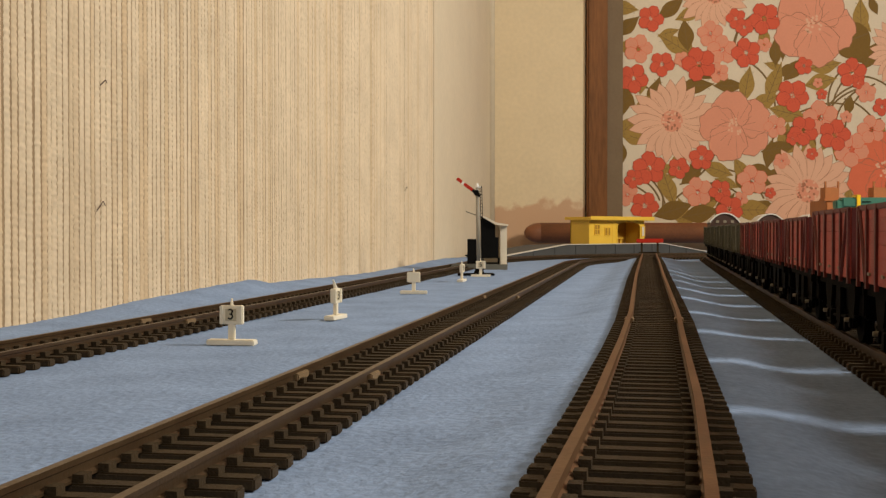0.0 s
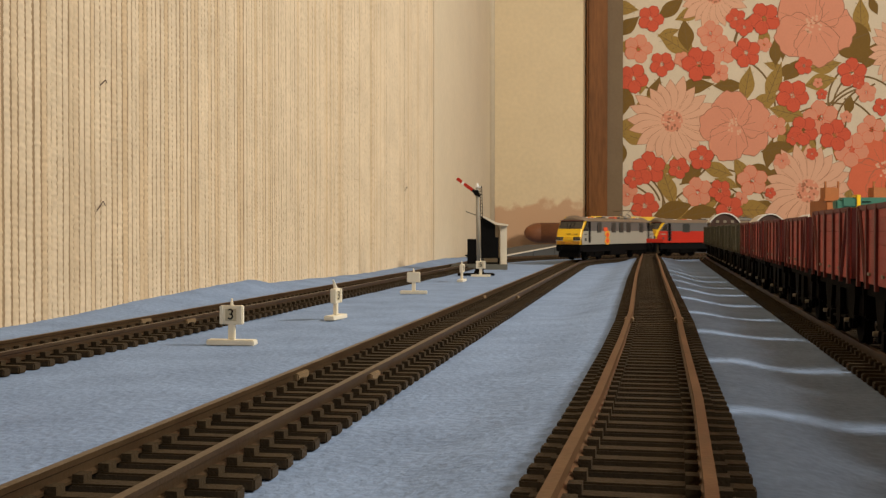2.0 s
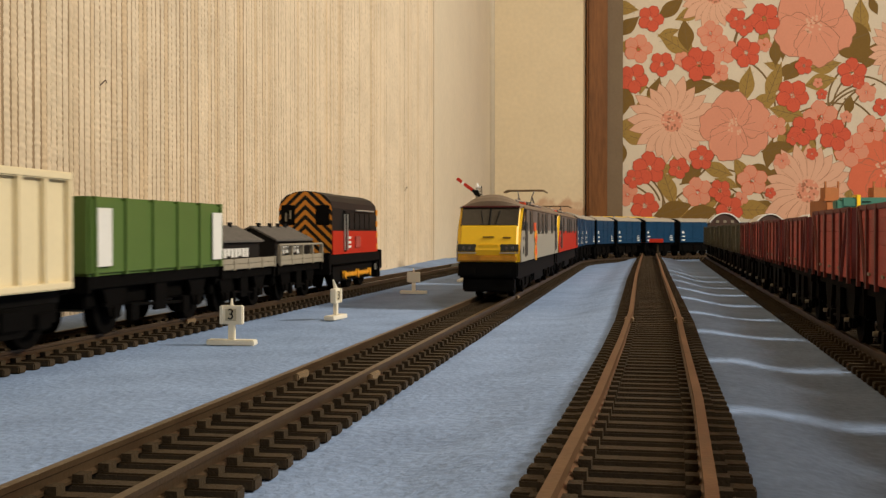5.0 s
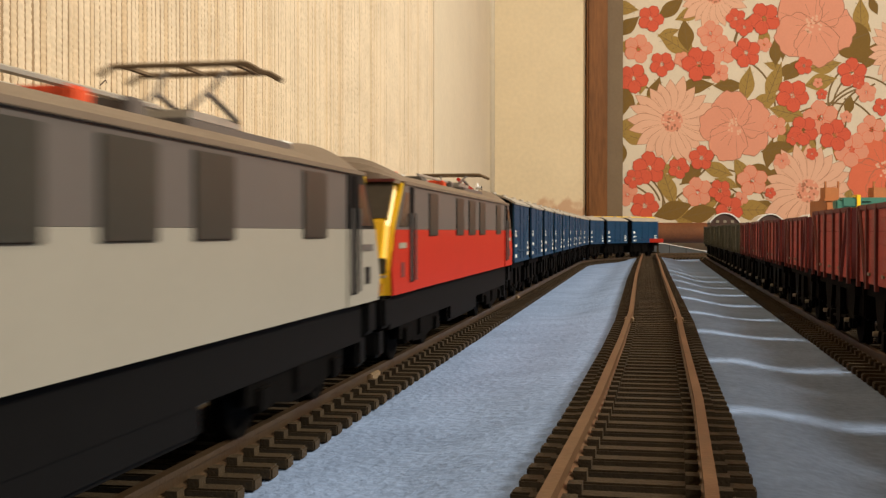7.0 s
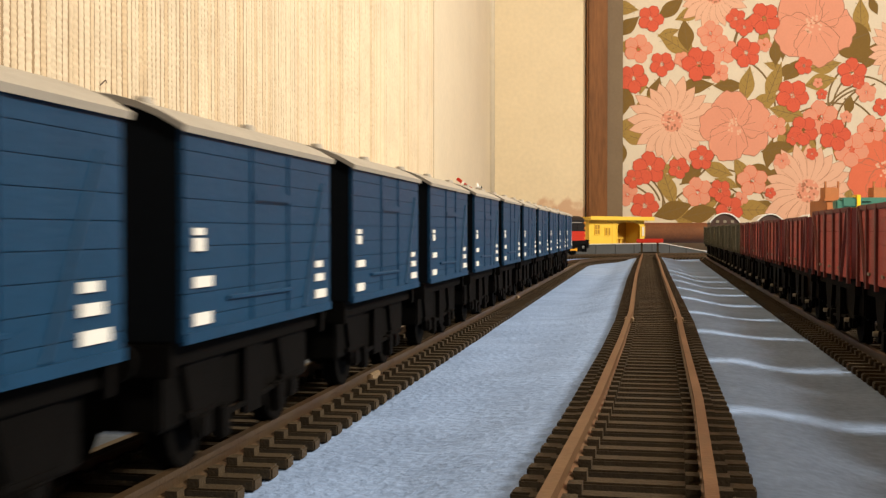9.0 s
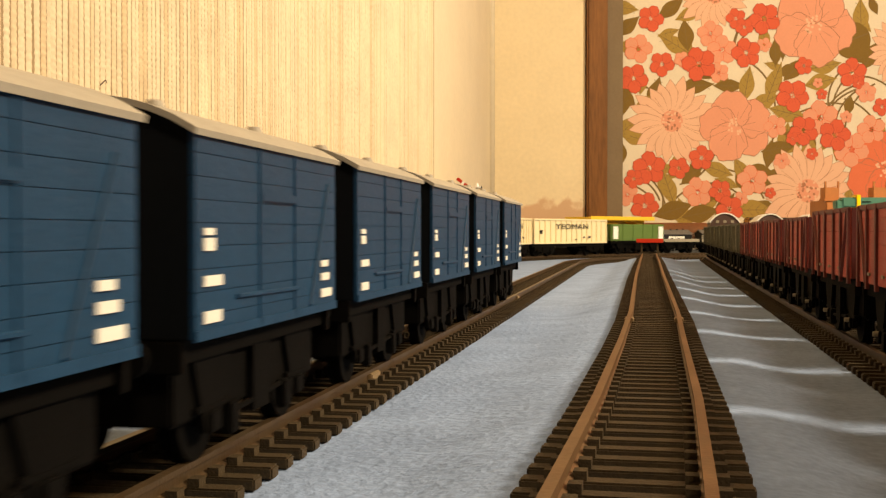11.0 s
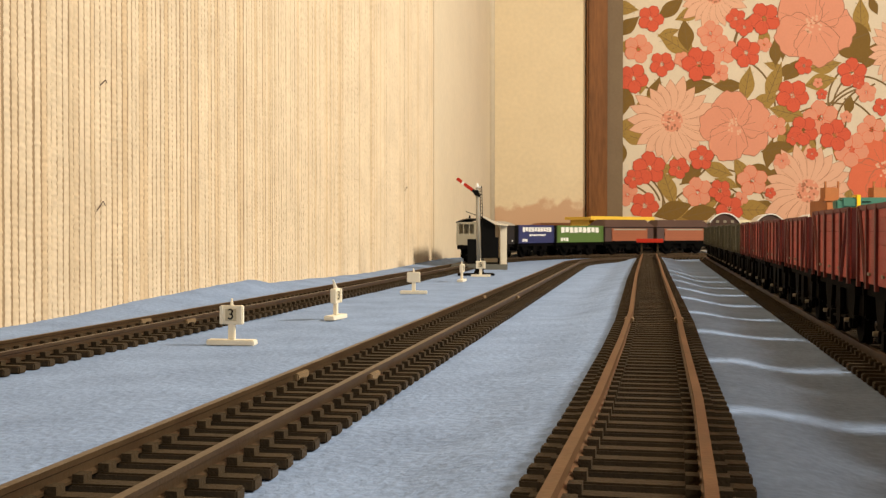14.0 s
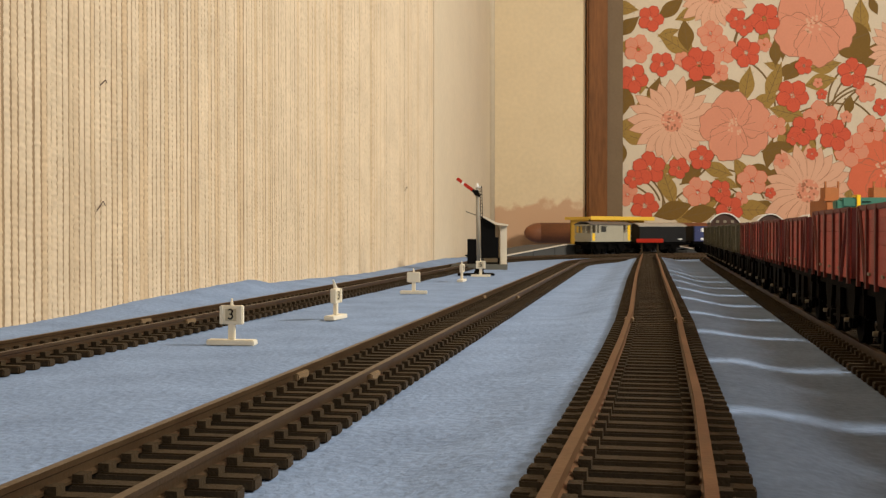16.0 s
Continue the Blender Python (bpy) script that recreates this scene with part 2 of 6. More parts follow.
def build_walls():
    # wall beside the outer line: a slab in the brown of shaded grooves, and vertical yarns glued on it
    a0 = math.atan(0.19)
    bm = B()
    prism(bm, [(wall_x(-0.8), -0.8), (wall_x(PAPER_END), PAPER_END), (wall_x(PAPER_END) - 0.12, PAPER_END), (wall_x(-0.8) - 0.12, -0.8)], "z", -0.75, 1.6)
    west = one("wall_west", GROOVE_SHADE, "wall covered with cream vertical yarn wallpaper", "wall", "structure", bm=bm)
    rnd = random.Random(4)
    verts, faces = [], []
    y = 0.235
    while y < PAPER_END - 0.006:
        near = y < 0.80
        rows = np.concatenate([np.arange(-0.02, 0.22 if near else 0.36, 0.0008 if near else 0.0020), [0.40, 0.6, 1.0, 1.6]])
        w = rnd.uniform(0.0047, 0.0060) * (0.7 if rnd.random() < 0.12 else 1.0)
        base = len(verts)
        lean, ph, fat, lift = rnd.uniform(-0.0004, 0.0004), rnd.uniform(0, 9), rnd.uniform(0.88, 1.08), rnd.uniform(0.7, 1.25)
        for z in rows:
            wob = 0.0004 * noise.noise(Vector((y * 300, z * 45, ph))) + lean * z
            slub = 0.6 * noise.noise(Vector((ph * 5, z * 480, y * 90))) + 0.5 * math.sin(z * 2100 + ph * 7 + 2.2 * noise.noise(Vector((ph, z * 90, 1.0))))
            th = w * 0.415 * fat * (1 + 0.17 * slub + 0.08 * noise.noise(Vector((ph, z * 60, 3.0))))
            hump = lift * (0.00058 + 0.00024 * slub)
            c = y + w / 2 + wob
            for dy, dx in ((-1, 0.0), (-0.68, 0.72), (0.0, 1.0), (0.68, 0.72), (1, 0.0)):
                yy = c + dy * th
                verts.append((wall_x(yy) + 0.0001 + dx * hump, yy, z))
        for q in range(len(rows) - 1):
            for k in range(4):
                a = base + q * 5 + k
                faces.append((a, a + 1, a + 6, a + 5))
        y += w * (1.0 if rnd.random() < 0.85 else 1.10)
    me = bpy.data.meshes.new("yarn_cover")
    me.from_pydata([tuple(map(float, v)) for v in verts], [], faces)
    me.materials.append(YARN)
    me.polygons.foreach_set("use_smooth", [True] * len(me.polygons))
    ob = new("yarn_cover", me)
    ob.parent = west
    tagged(ob, "cream vertical yarns of the wallpaper", kind="stuff")
    # stray threads hanging on the yarns
    for y, z, dy, dz in ((0.533, 0.0497, 0.006, 0.0049), (0.580, 0.0027, 0.0065, 0.0004), (1.247, 0.0856, 0.007, 0.0048), (0.537, 0.110, 0.005, 0.0032)):
        bm = B()
        cyl(bm, (wall_x(y) + 0.0014, y, z), (wall_x(y + dy) + 0.0016, y + dy, z + dz), 0.00022, 6)
        cyl(bm, (wall_x(y + dy) + 0.0016, y + dy, z + dz), (wall_x(y + dy * 1.4) + 0.0014, y + dy * 1.4, z + dz * 0.6), 0.00022, 6)
        part("stray_thread", bm, BROWN_DARK, west, "loose brown thread")
    # painted strip from the wallpaper's end to the corner
    bm = B()
    x0 = wall_x(PAPER_END) + 0.0012
    prism(bm, [(x0, PAPER_END), CORNER, (CORNER[0] - 0.12, CORNER[1]), (x0 - 0.12, PAPER_END)], "z", -0.75, 1.6)
    one("wall_west_painted", PAINT, "cream gloss painted wall strip beside the corner", "wall", "structure", bm=bm)
    # end wall
    bm = B()
    box(bm, CORNER[0], 0.3031, BACK, BACK + 0.12, -0.75, 1.6)
    one("wall_north_painted", WALL_STAIN, "cream painted end wall, worn to plaster low down", "wall", "structure", bm=bm)
    bm = B()
    box(bm, 0.3031, 2.6, BACK + 0.012, BACK + 0.12, -0.75, 1.6)
    north = one("wall_north", PAPER, "end wall papered with large pink and red flowers", "wall", "structure", bm=bm)
    bm = B()
    box(bm, 0.3058, 0.3494, BACK - 0.014, BACK + 0.012, -0.1, 1.6, 0.004)
    one("door_post", POST_WOOD, "dark brown varnished upright wooden post", "wooden post", "structure", bm=bm)
    # recess beside the post, its shade put into a grey-brown strip
    bm = B()
    box(bm, 0.3494, 0.3835, BACK - 0.002, BACK + 0.012, -0.1, 1.6, 0.001)
    one("trim", GREY_BROWN, "grey-brown flat strip for the shaded recess beside the post", "trim", "structure", bm=bm)
    bm = B()
    cyl(bm, (CORNER[0] + 0.001, BACK - 0.002, -0.05), (CORNER[0] + 0.001, BACK - 0.002, 1.6), 0.008, 14)
    one("corner_bead", PAINT, "rounded paint bead down the corner", "corner bead", "structure", bm=bm, smooth=True)
    # wooden roll along the foot of the end wall
    bm = B()
    cyl(bm, (0.203, BACK - 0.050, 0.0373), (1.60, BACK - 0.050, 0.0373), 0.0210, 24)
    bmesh.ops.create_icosphere(bm, subdivisions=3, radius=0.0210, matrix=Matrix.Translation((0.203, BACK - 0.050, 0.0373)) @ Matrix.Diagonal((1.6, 1, 1, 1)))
    cyl(bm, (0.41, BACK - 0.050, -0.004), (0.41, BACK - 0.050, 0.018), 0.008, 8)
    cyl(bm, (0.95, BACK - 0.050, -0.004), (0.95, BACK - 0.050, 0.018), 0.008, 8)
    one("wall_pipe", PIPE, "brown painted pipe along the foot of the wall", "pipe", "structure", bm=bm, smooth=True)
    # the rest of the room, unseen: added to enclose it and bounce the lamplight
    bm = B()
    box(bm, 2.6, 2.7, -2.6, BACK + 0.12, -0.75, 1.6)
    one("wall_east", ROOM, "unseen plain wall added to close the room", "wall", "structure", bm=bm)
    bm = B()
    box(bm, -0.8, 2.7, -2.7, -2.6, -0.75, 1.6)
    one("wall_south", ROOM, "unseen plain wall added to close the room", "wall", "structure", bm=bm)
    bm = B()
    prism(bm, [(wall_x(-0.8), -0.8), (wall_x(-2.6), -2.6), (wall_x(-2.6) - 0.12, -2.6), (wall_x(-0.8) - 0.12, -0.8)], "z", -0.75, 1.6)
    one("wall_west_near", ROOM, "unseen plain wall added to close the room", "wall", "structure", bm=bm)
    bm = B()
    box(bm, -1.2, 2.7, -2.7, BACK + 0.12, 1.6, 1.66)
    one("ceiling", ROOM, "unseen plain ceiling added to close the room", "ceiling", "structure", bm=bm)
    bm = B()
    box(bm, -1.2, 2.7, -2.7, BACK + 0.12, -0.8, -0.75)
    one("floor", CARPET, "unseen dark carpeted floor added to close the room", "floor", "structure", bm=bm)
    return north


# yarn with slubs that differ from strand to strand, and the end wall worn to plaster near the board
def yarn_material():
    m = material("cream_yarn", (0.685, 0.555, 0.39), 0.9, 0, 0.14, 26, 0.6, spec=0.1)
    nt = m.node_tree
    b = nt.nodes["Principled BSDF"]
    old = b.inputs["Base Color"].links[0].from_socket
    geo = nt.nodes.new("ShaderNodeNewGeometry")
    ramp = nt.nodes.new("ShaderNodeValToRGB")
    ramp.color_ramp.elements[0].color, ramp.color_ramp.elements[1].color = (0.88, 0.81, 0.72, 1), (1, 1, 1, 1)
    ramp.color_ramp.elements[1].position = 0.35
    nt.links.new(geo.outputs["Random Per Island"], ramp.inputs[0])
    mx = nt.nodes.new("ShaderNodeMix")
    mx.data_type, mx.blend_type = "RGBA", "MULTIPLY"
    mx.inputs[0].default_value = 1.0
    nt.links.new(old, mx.inputs[6])
    nt.links.new(ramp.outputs[0], mx.inputs[7])
    nt.links.new(mx.outputs[2], b.inputs["Base Color"])
    return m


def stained_wall():
    m = material("cream_paint_worn", (0.76, 0.61, 0.39), 0.75, 0, 0.07, 10, 0.2, spec=0.2)
    nt = m.node_tree
    b = nt.nodes["Principled BSDF"]
    old = b.inputs["Base Color"].links[0].from_socket
    geo = nt.nodes.new("ShaderNodeNewGeometry")
    sep = nt.nodes.new("ShaderNodeSeparateXYZ")
    nt.links.new(geo.outputs["Position"], sep.inputs[0])
    n = nt.nodes.new("ShaderNodeTexNoise")
    n.inputs["Scale"].default_value, n.inputs["Detail"].default_value = 26, 9
    nt.links.new(geo.outputs["Position"], n.inputs["Vector"])
    ma = nt.nodes.new("ShaderNodeMath")
    ma.operation = "MULTIPLY_ADD"
    ma.inputs[1].default_value = 0.092
    nt.links.new(n.outputs["Fac"], ma.inputs[0])
    nt.links.new(sep.outputs["Z"], ma.inputs[2])
    mr = nt.nodes.new("ShaderNodeMapRange")
    mr.inputs["From Min"].default_value, mr.inputs["From Max"].default_value = 0.139, 0.151
    mr.inputs["To Min"].default_value, mr.inputs["To Max"].default_value = 1.0, 0.0
    nt.links.new(ma.outputs[0], mr.inputs["Value"])
    mx = nt.nodes.new("ShaderNodeMix")
    mx.data_type = "RGBA"
    mx.inputs[7].default_value = (0.60, 0.38, 0.23, 1)
    nt.links.new(mr.outputs[0], mx.inputs[0])
    nt.links.new(old, mx.inputs[6])
    nt.links.new(mx.outputs[2], b.inputs["Base Color"])
    return m


YARN = yarn_material()
WALL_STAIN = stained_wall()
NORTH = build_walls()


# ---- tracks ----
GAUGE = 0.0182
JOINER = material("joiner_brass", (0.240, 0.165, 0.090), 0.55, 0.2, 0.2, 90)


def rail_profile(bm, pts, side, z0):
    """Sweep a flat-bottomed rail section along plan points with heights."""
    prof = [(-0.0011, 0.0), (0.0011, 0.0), (0.0011, 0.0004), (0.0004, 0.0007), (0.0004, 0.0019), (0.0008, 0.0021), (0.0008, 0.0029), (-0.0008, 0.0029), (-0.0008, 0.0021), (-0.0004, 0.0019), (-0.0004, 0.0007), (-0.0011, 0.0004)]
    rings = []
    n = len(pts)
    for i, (x, y, z) in enumerate(pts):
        a, c = pts[max(i - 1, 0)], pts[min(i + 1, n - 1)]
        d = Vector((c[0] - a[0], c[1] - a[1], 0)).normalized()
        nx, ny = d.y, -d.x
        rings.append([bm.verts.new((x + nx * (side + u), y + ny * (side + u), z0 + z + v * 1.14)) for u, v in prof])
    k = len(prof)
    for r0, r1 in zip(rings, rings[1:]):
        for j in range(k):
            bm.faces.new((r0[j], r0[(j + 1) % k], r1[(j + 1) % k], r1[j]))
    bm.faces.new(rings[0][::-1])
    bm.faces.new(rings[-1])


def sleeper_mesh(half=0.0179):
    bm = B()
    box(bm, -0.0018, 0.0018, -half, half, 0.0001, 0.0022, 0.0003)
    for s in (-1, 1):
        for k in (-1, 1):
            c = s * GAUGE / 2 + k * 0.0019
            box(bm, -0.0013, 0.0013, c - 0.0009, c + 0.0009, 0.0022, 0.0035)
    return mesh_of("sleeper", bm, SLEEPER)


SLEEPER_MESH = sleeper_mesh()
SLEEPER_SHORT = sleeper_mesh(0.0152)
PITCH = 0.0080


def lay_track(name, label, pts3, sleep_from, sleep_to, rnd, tie=None, joints=()):
    """pts3: plan points with heights; sleepers between two arc lengths, the nearest 300 as parts."""
    tie = tie or SLEEPER_MESH
    root = tagged(new(name), label, "railway track", "lines of track")
    for s in (-1, 1):
        bm = B()
        rail_profile(bm, pts3, s * GAUGE / 2, RAIL_TOP - 0.0033)
        part("rail", bm, RUSTY_RAIL if name == "siding_track" else RAIL, root, "rusty steel rail" if name == "siding_track" else "worn steel rail")
    p = np.array(pts3)
    for jy in joints:
        x, z = (float(np.interp(jy, p[:, 1], p[:, k])) for k in (0, 2))
        a = math.atan2(0.02, float(np.interp(jy + 0.02, p[:, 1], p[:, 0])) - x)
        for s in (-1, 1):
            bm = B()
            box(bm, -0.0046, 0.0046, -0.0017, 0.0017, RAIL_TOP - 0.0027, RAIL_TOP - 0.0008, 0.0003)
            part("rail_joiner", bm, JOINER, root, "pale brown rail joiner", m=Matrix.Translation((x, jy, z)) @ Matrix.Rotation(a, 4, "Z") @ pose(s * 0.0012, -s * GAUGE / 2, 0))
    seg = np.linalg.norm(np.diff(p[:, :2], axis=0), axis=1)
    arc = np.concatenate([[0], np.cumsum(seg)])
    # the sleepers of the stretch in view are parts, those beyond it joined
    end = min(sleep_to, arc[-1] - 0.003)
    places = list(np.arange(sleep_from, end, PITCH)) + list(np.arange(sleep_from - PITCH, 0.004, -PITCH))
    shape = [v.co.copy() for v in SLEEPER_MESH.vertices]
    sides = [tuple(f.vertices) for f in SLEEPER_MESH.polygons]
    far_v, far_f = [], []
    for count, s in enumerate(places):
        x, y, z = (float(np.interp(s, arc, p[:, k])) for k in range(3))
        x2, y2, z2 = (float(np.interp(s + 0.004, arc, p[:, k])) for k in range(3))
        m = Matrix.Translation((x, y, z)) @ Euler((0, -math.atan2(z2 - z, 0.004), math.atan2(y2 - y, x2 - x) + rnd.uniform(-0.012, 0.012))).to_matrix().to_4x4()
        if count < 290:
            ob = new("sleeper", tie)
            ob.parent = root
            ob.matrix_basis = m
        else:
            far_f += [tuple(i + len(far_v) for i in f) for f in sides]
            far_v += [tuple(m @ q) for q in shape]
    if far_f:
        me = bpy.data.meshes.new("far_sleepers")
        me.from_pydata(far_v, [], far_f)
        me.materials.append(SLEEPER)
        ob = new("far_sleepers", me)
        ob.parent = root
        tagged(ob, "brown plastic sleepers", kind="stuff")
    return root


def lay_all():
    rnd = random.Random(2)
    for name, label, tr, zero, near in (("outer_track", "brown-sleepered model track beside the wall, bending round at the far end", OUTER, OUTER0, 0.0),
                                        ("inner_track", "brown-sleepered model track bending round at the far end", INNER, INNER0, 0.0)):
        sub = [(float(x), float(y), 0.0) for x, y in tr[::4]]
        lay_track(name, label, sub, zero * STEP + 0.05, 9, rnd, None, (0.2815, 0.615) if tr is INNER else (0.452,))
    ys = np.arange(-0.12, 1.536, 0.01)
    pts = [(*map(float, (siding(y)[0], y, siding(y)[1])),) for y in ys]
    lay_track("siding_track", "rusty straight model siding ending at a buffer stop", pts, 0.2, 9, rnd, SLEEPER_SHORT, (0.418,))
    ys = np.arange(-0.15, 1.55, 0.02)
    lay_track("yard_track", "brown model yard track under the standing wagons", [(float(yard_x(y)), float(y), 0.0) for y in ys], 0.3, 9, rnd)
    for x in (0.4274, 0.4867):
        lay_track("yard_track", "short brown model yard track under a standing van", [(x + 0.180 * (y - 1.478), float(y), 0.0) for y in np.arange(1.36, 1.60, 0.02)], 0.0, 9, rnd)


lay_all()


# ---- rolling stock: x forward, z from the rail head ----
def wheelset(parent, x, r=0.0070, wide=0.0088):
    for s in (-1, 1):
        bm = B()
        cyl(bm, (x, s * wide - 0.0012, r), (x, s * wide + 0.0012, r), r, 20)
        cyl(bm, (x, s * (wide - 0.0014) - 0.0003, r), (x, s * (wide - 0.0014) + 0.0003, r), r * 1.09, 20)
        cyl(bm, (x, s * wide, r), (x, s * (wide + 0.0018), r), r * 0.28, 10)
        part("wheel", bm, UNDER_BLACK, parent)
    part("axle", cyl(B(), (x, -wide, r), (x, wide, r), 0.001, 8), STEEL, parent)


def underframe(root, length, wb, half=0.0125, floor=0.0125):
    bm = B()
    for s in (-1, 1):
        box(bm, -length / 2, length / 2, s * half - 0.001, s * half + 0.001, floor - 0.0035, floor, 0.0002)
    for e in (-1, 1):
        box(bm, e * length / 2 - 0.001, e * length / 2 + 0.001, -half - 0.002, half + 0.002, floor - 0.0045, floor, 0.0002)
    box(bm, -length / 2, length / 2, -half, half, floor - 0.0012, floor)
    part("solebar", bm, UNDER_BLACK, root, "black underframe")
    bm = B()
    # solid box for brake gear, added to darken the gap between the wheels
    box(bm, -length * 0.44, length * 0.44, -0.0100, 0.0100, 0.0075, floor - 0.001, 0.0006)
    part("underbody", bm, UNDER_BLACK, root)
    for x in (-wb / 2, wb / 2):
        wheelset(root, x)
        for s in (-1, 1):
            bm = B()
            y = s * (half - 0.0005)
            prism(bm, [(x - 0.0075, floor - 0.0030), (x + 0.0075, floor - 0.0030), (x + 0.0028, 0.0048), (x - 0.0028, 0.0048)], "y", y - 0.0007, y + 0.0007)
            box(bm, x - 0.0022, x + 0.0022, y + s * 0.0004 - 0.001, y + s * 0.0004 + 0.001, 0.0045, 0.0078, 0.0003)
            box(bm, x - 0.0060, x + 0.0060, y - 0.0008, y + 0.0008, 0.0078, 0.0088, 0.0002)
            part("axle_guard", bm, UNDER_BLACK, root)
    for s in (-1, 1):
        bm = B()
        cyl(bm, (-wb * 0.30, s * half, 0.0075), (wb * 0.30, s * half, 0.0062), 0.0005, 6)
        box(bm, -0.004, 0.004, s * half - 0.0006, s * half + 0.0006, 0.005, floor - 0.003)
        box(bm, -wb * 0.36, -wb * 0.27, s * half - 0.001, s * half + 0.001, 0.003, 0.008, 0.0003)
        box(bm, wb * 0.27, wb * 0.36, s * half - 0.001, s * half + 0.001, 0.003, 0.008, 0.0003)
        part("brake_gear", bm, UNDER_BLACK, root)
    for e in (-1, 1):
        for s in (-1, 1):
            bm = B()
            x = e * length / 2
            cyl(bm, (x, s * 0.0088, floor - 0.002), (x + e * 0.0045, s * 0.0088, floor - 0.002), 0.0012, 10)
            cyl(bm, (x + e * 0.0045, s * 0.0088, floor - 0.002), (x + e * 0.0055, s * 0.0088, floor - 0.002), 0.0026, 14)
            part("buffer", bm, UNDER_BLACK, root)
        bm = B()
        box(bm, min(e * length / 2, e * (length / 2 + 0.008)), max(e * length / 2, e * (length / 2 + 0.008)), -0.0012, 0.0012, 0.0045, 0.0055)
        box(bm, e * (length / 2 + 0.0075) - 0.0005, e * (length / 2 + 0.0075) + 0.0005, -0.0045, 0.0045, 0.0042, 0.0055)
        part("coupling", bm, UNDER_BLACK, root)


def van_outline(half, eave, crown, n=10):
    pts = []
    for i in range(n + 1):
        u = -1 + 2 * i / n
        pts.append((u * half, eave + (crown - eave) * (1 - abs(u) ** 2.2)))
    return pts


def bars(root, spots, mat, name="lettering", at=0.0, label="white lettering patch"):
    """Plain bars standing for small lettering: spots of (x0, x1, z0, z1) on both sides at the half width."""
    for x0, x1, z0, z1 in spots:
        for s in (-1, 1):
            a, b = (x0, x1) if s < 0 else (-x1, -x0)
            part(name, box(B(), a, b, s * at - 0.00015, s * at + 0.00015, z0, z1), mat, root, label)


def letters(root, x0, x1, z0, z1, n, at):
    """A word that cannot be read: n upright bars across its width."""
    w = (x1 - x0) / n
    bars(root, [(x0 + w * k + w * 0.12, x0 + w * (k + 1) - w * 0.12, z0 + (0.0006 if k % 3 == 1 else 0), z1) for k in range(n)], WHITE, at=at, label="white letter bar")


def planks(root, length, half, z0, z1, n, mat, gap=0.00005, x0=None):
    hgt = (z1 - z0) / n
    for s in (-1, 1):
        bm = B()
        box(bm, -length / 2, length / 2, -0.0004, 0.0004, gap / 2 - hgt / 2, hgt / 2 - gap / 2, 0.00007)
        first = part("plank", bm, mat, root, m=pose(0, s * half, z0 + hgt / 2))
        for i in range(1, n):
            again(first, pose(0, s * half, z0 + hgt * (i + 0.5)))


def blue_van():
    """Planked blue covered van with pale roof; the sides carry white number patches."""
    root = tagged(new("covered_van"), "blue planked covered van with grey roof and white lettering patches", "goods van", "blue vans in the train")
    L, half, lo, eave, crown = 0.0714, 0.0156, 0.0196, 0.0490, 0.0534
    underframe(root, L, 0.042, floor=0.0194)
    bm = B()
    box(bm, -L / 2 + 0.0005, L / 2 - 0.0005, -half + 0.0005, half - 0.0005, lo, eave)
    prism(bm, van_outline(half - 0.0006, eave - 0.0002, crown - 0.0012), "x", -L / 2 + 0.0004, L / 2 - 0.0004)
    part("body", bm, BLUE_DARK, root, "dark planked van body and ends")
    # wider black filler: frame clutter and the shade below the floor
    part("frame_box", box(B(), -L / 2 + 0.002, L / 2 - 0.002, -0.0118, 0.0118, 0.0068, lo - 0.0004, 0.0005), UNDER_BLACK, root, "black box for brake gear and the shaded gap under the floor")
    planks(root, L, half, lo, eave - 0.0004, 9, BLUE)
    bm = B()
    out = van_outline(half + 0.0012, eave - 0.0004, crown)
    prism(bm, out + [(y * 0.985, z - 0.0009) for y, z in out[::-1]], "x", -L / 2 - 0.0012, L / 2 + 0.0012)
    roof = part("roof", bm, ROOF_PALE, root, "pale grey curved roof", smooth=False)
    for x in (-0.022, 0.022):
        bm = B()
        cyl(bm, (x, 0.004, crown - 0.0009), (x, 0.004, crown + 0.0008), 0.0020, 12, 0.0012)
        part("ventilator", bm, ROOF_PALE, roof)
    for s in (-1, 1):
        bm = B()
        box(bm, -0.009, 0.009, s * (half + 0.0004) - 0.0004, s * (half + 0.0004) + 0.0004, 0.0392, 0.0408, 0.0002)
        part("door_rail", bm, BLUE, root)
        bm = B()
        for x in (-0.0092, 0.0092):
            box(bm, x - 0.0004, x + 0.0004, s * (half + 0.0004) - 0.0003, s * (half + 0.0004) + 0.0003, lo, eave - 0.001)
        cyl(bm, (s * -0.018, s * (half + 0.0006), 0.021), (s * -0.030, s * (half + 0.0006), 0.0435), 0.0004, 6)
        cyl(bm, (-0.010, s * (half + 0.0006), 0.0245), (0.020, s * (half + 0.0006), 0.0248), 0.0004, 6)
        part("strapping", bm, BLUE, root, "blue strap")
        bm = B()
        box(bm, -L / 2, L / 2, s * (half + 0.0004) - 0.0003, s * (half + 0.0004) + 0.0003, lo - 0.0003, lo + 0.0012)
        part("bottom_rail", bm, BLUE, root)
    e = half + 0.0006
    bars(root, [(-0.0330, -0.0290, 0.0318, 0.0336), (-0.0330, -0.0292, 0.0340, 0.0350), (-0.0330, -0.0262, 0.0268, 0.0283), (-0.0330, -0.0266, 0.0216, 0.0233)], WHITE, at=e)
    bars(root, [(0.0250, 0.0295, 0.0278, 0.0290), (0.0250, 0.0305, 0.0252, 0.0266), (0.0250, 0.0320, 0.0220, 0.0236)], WHITE, at=e)
    return root


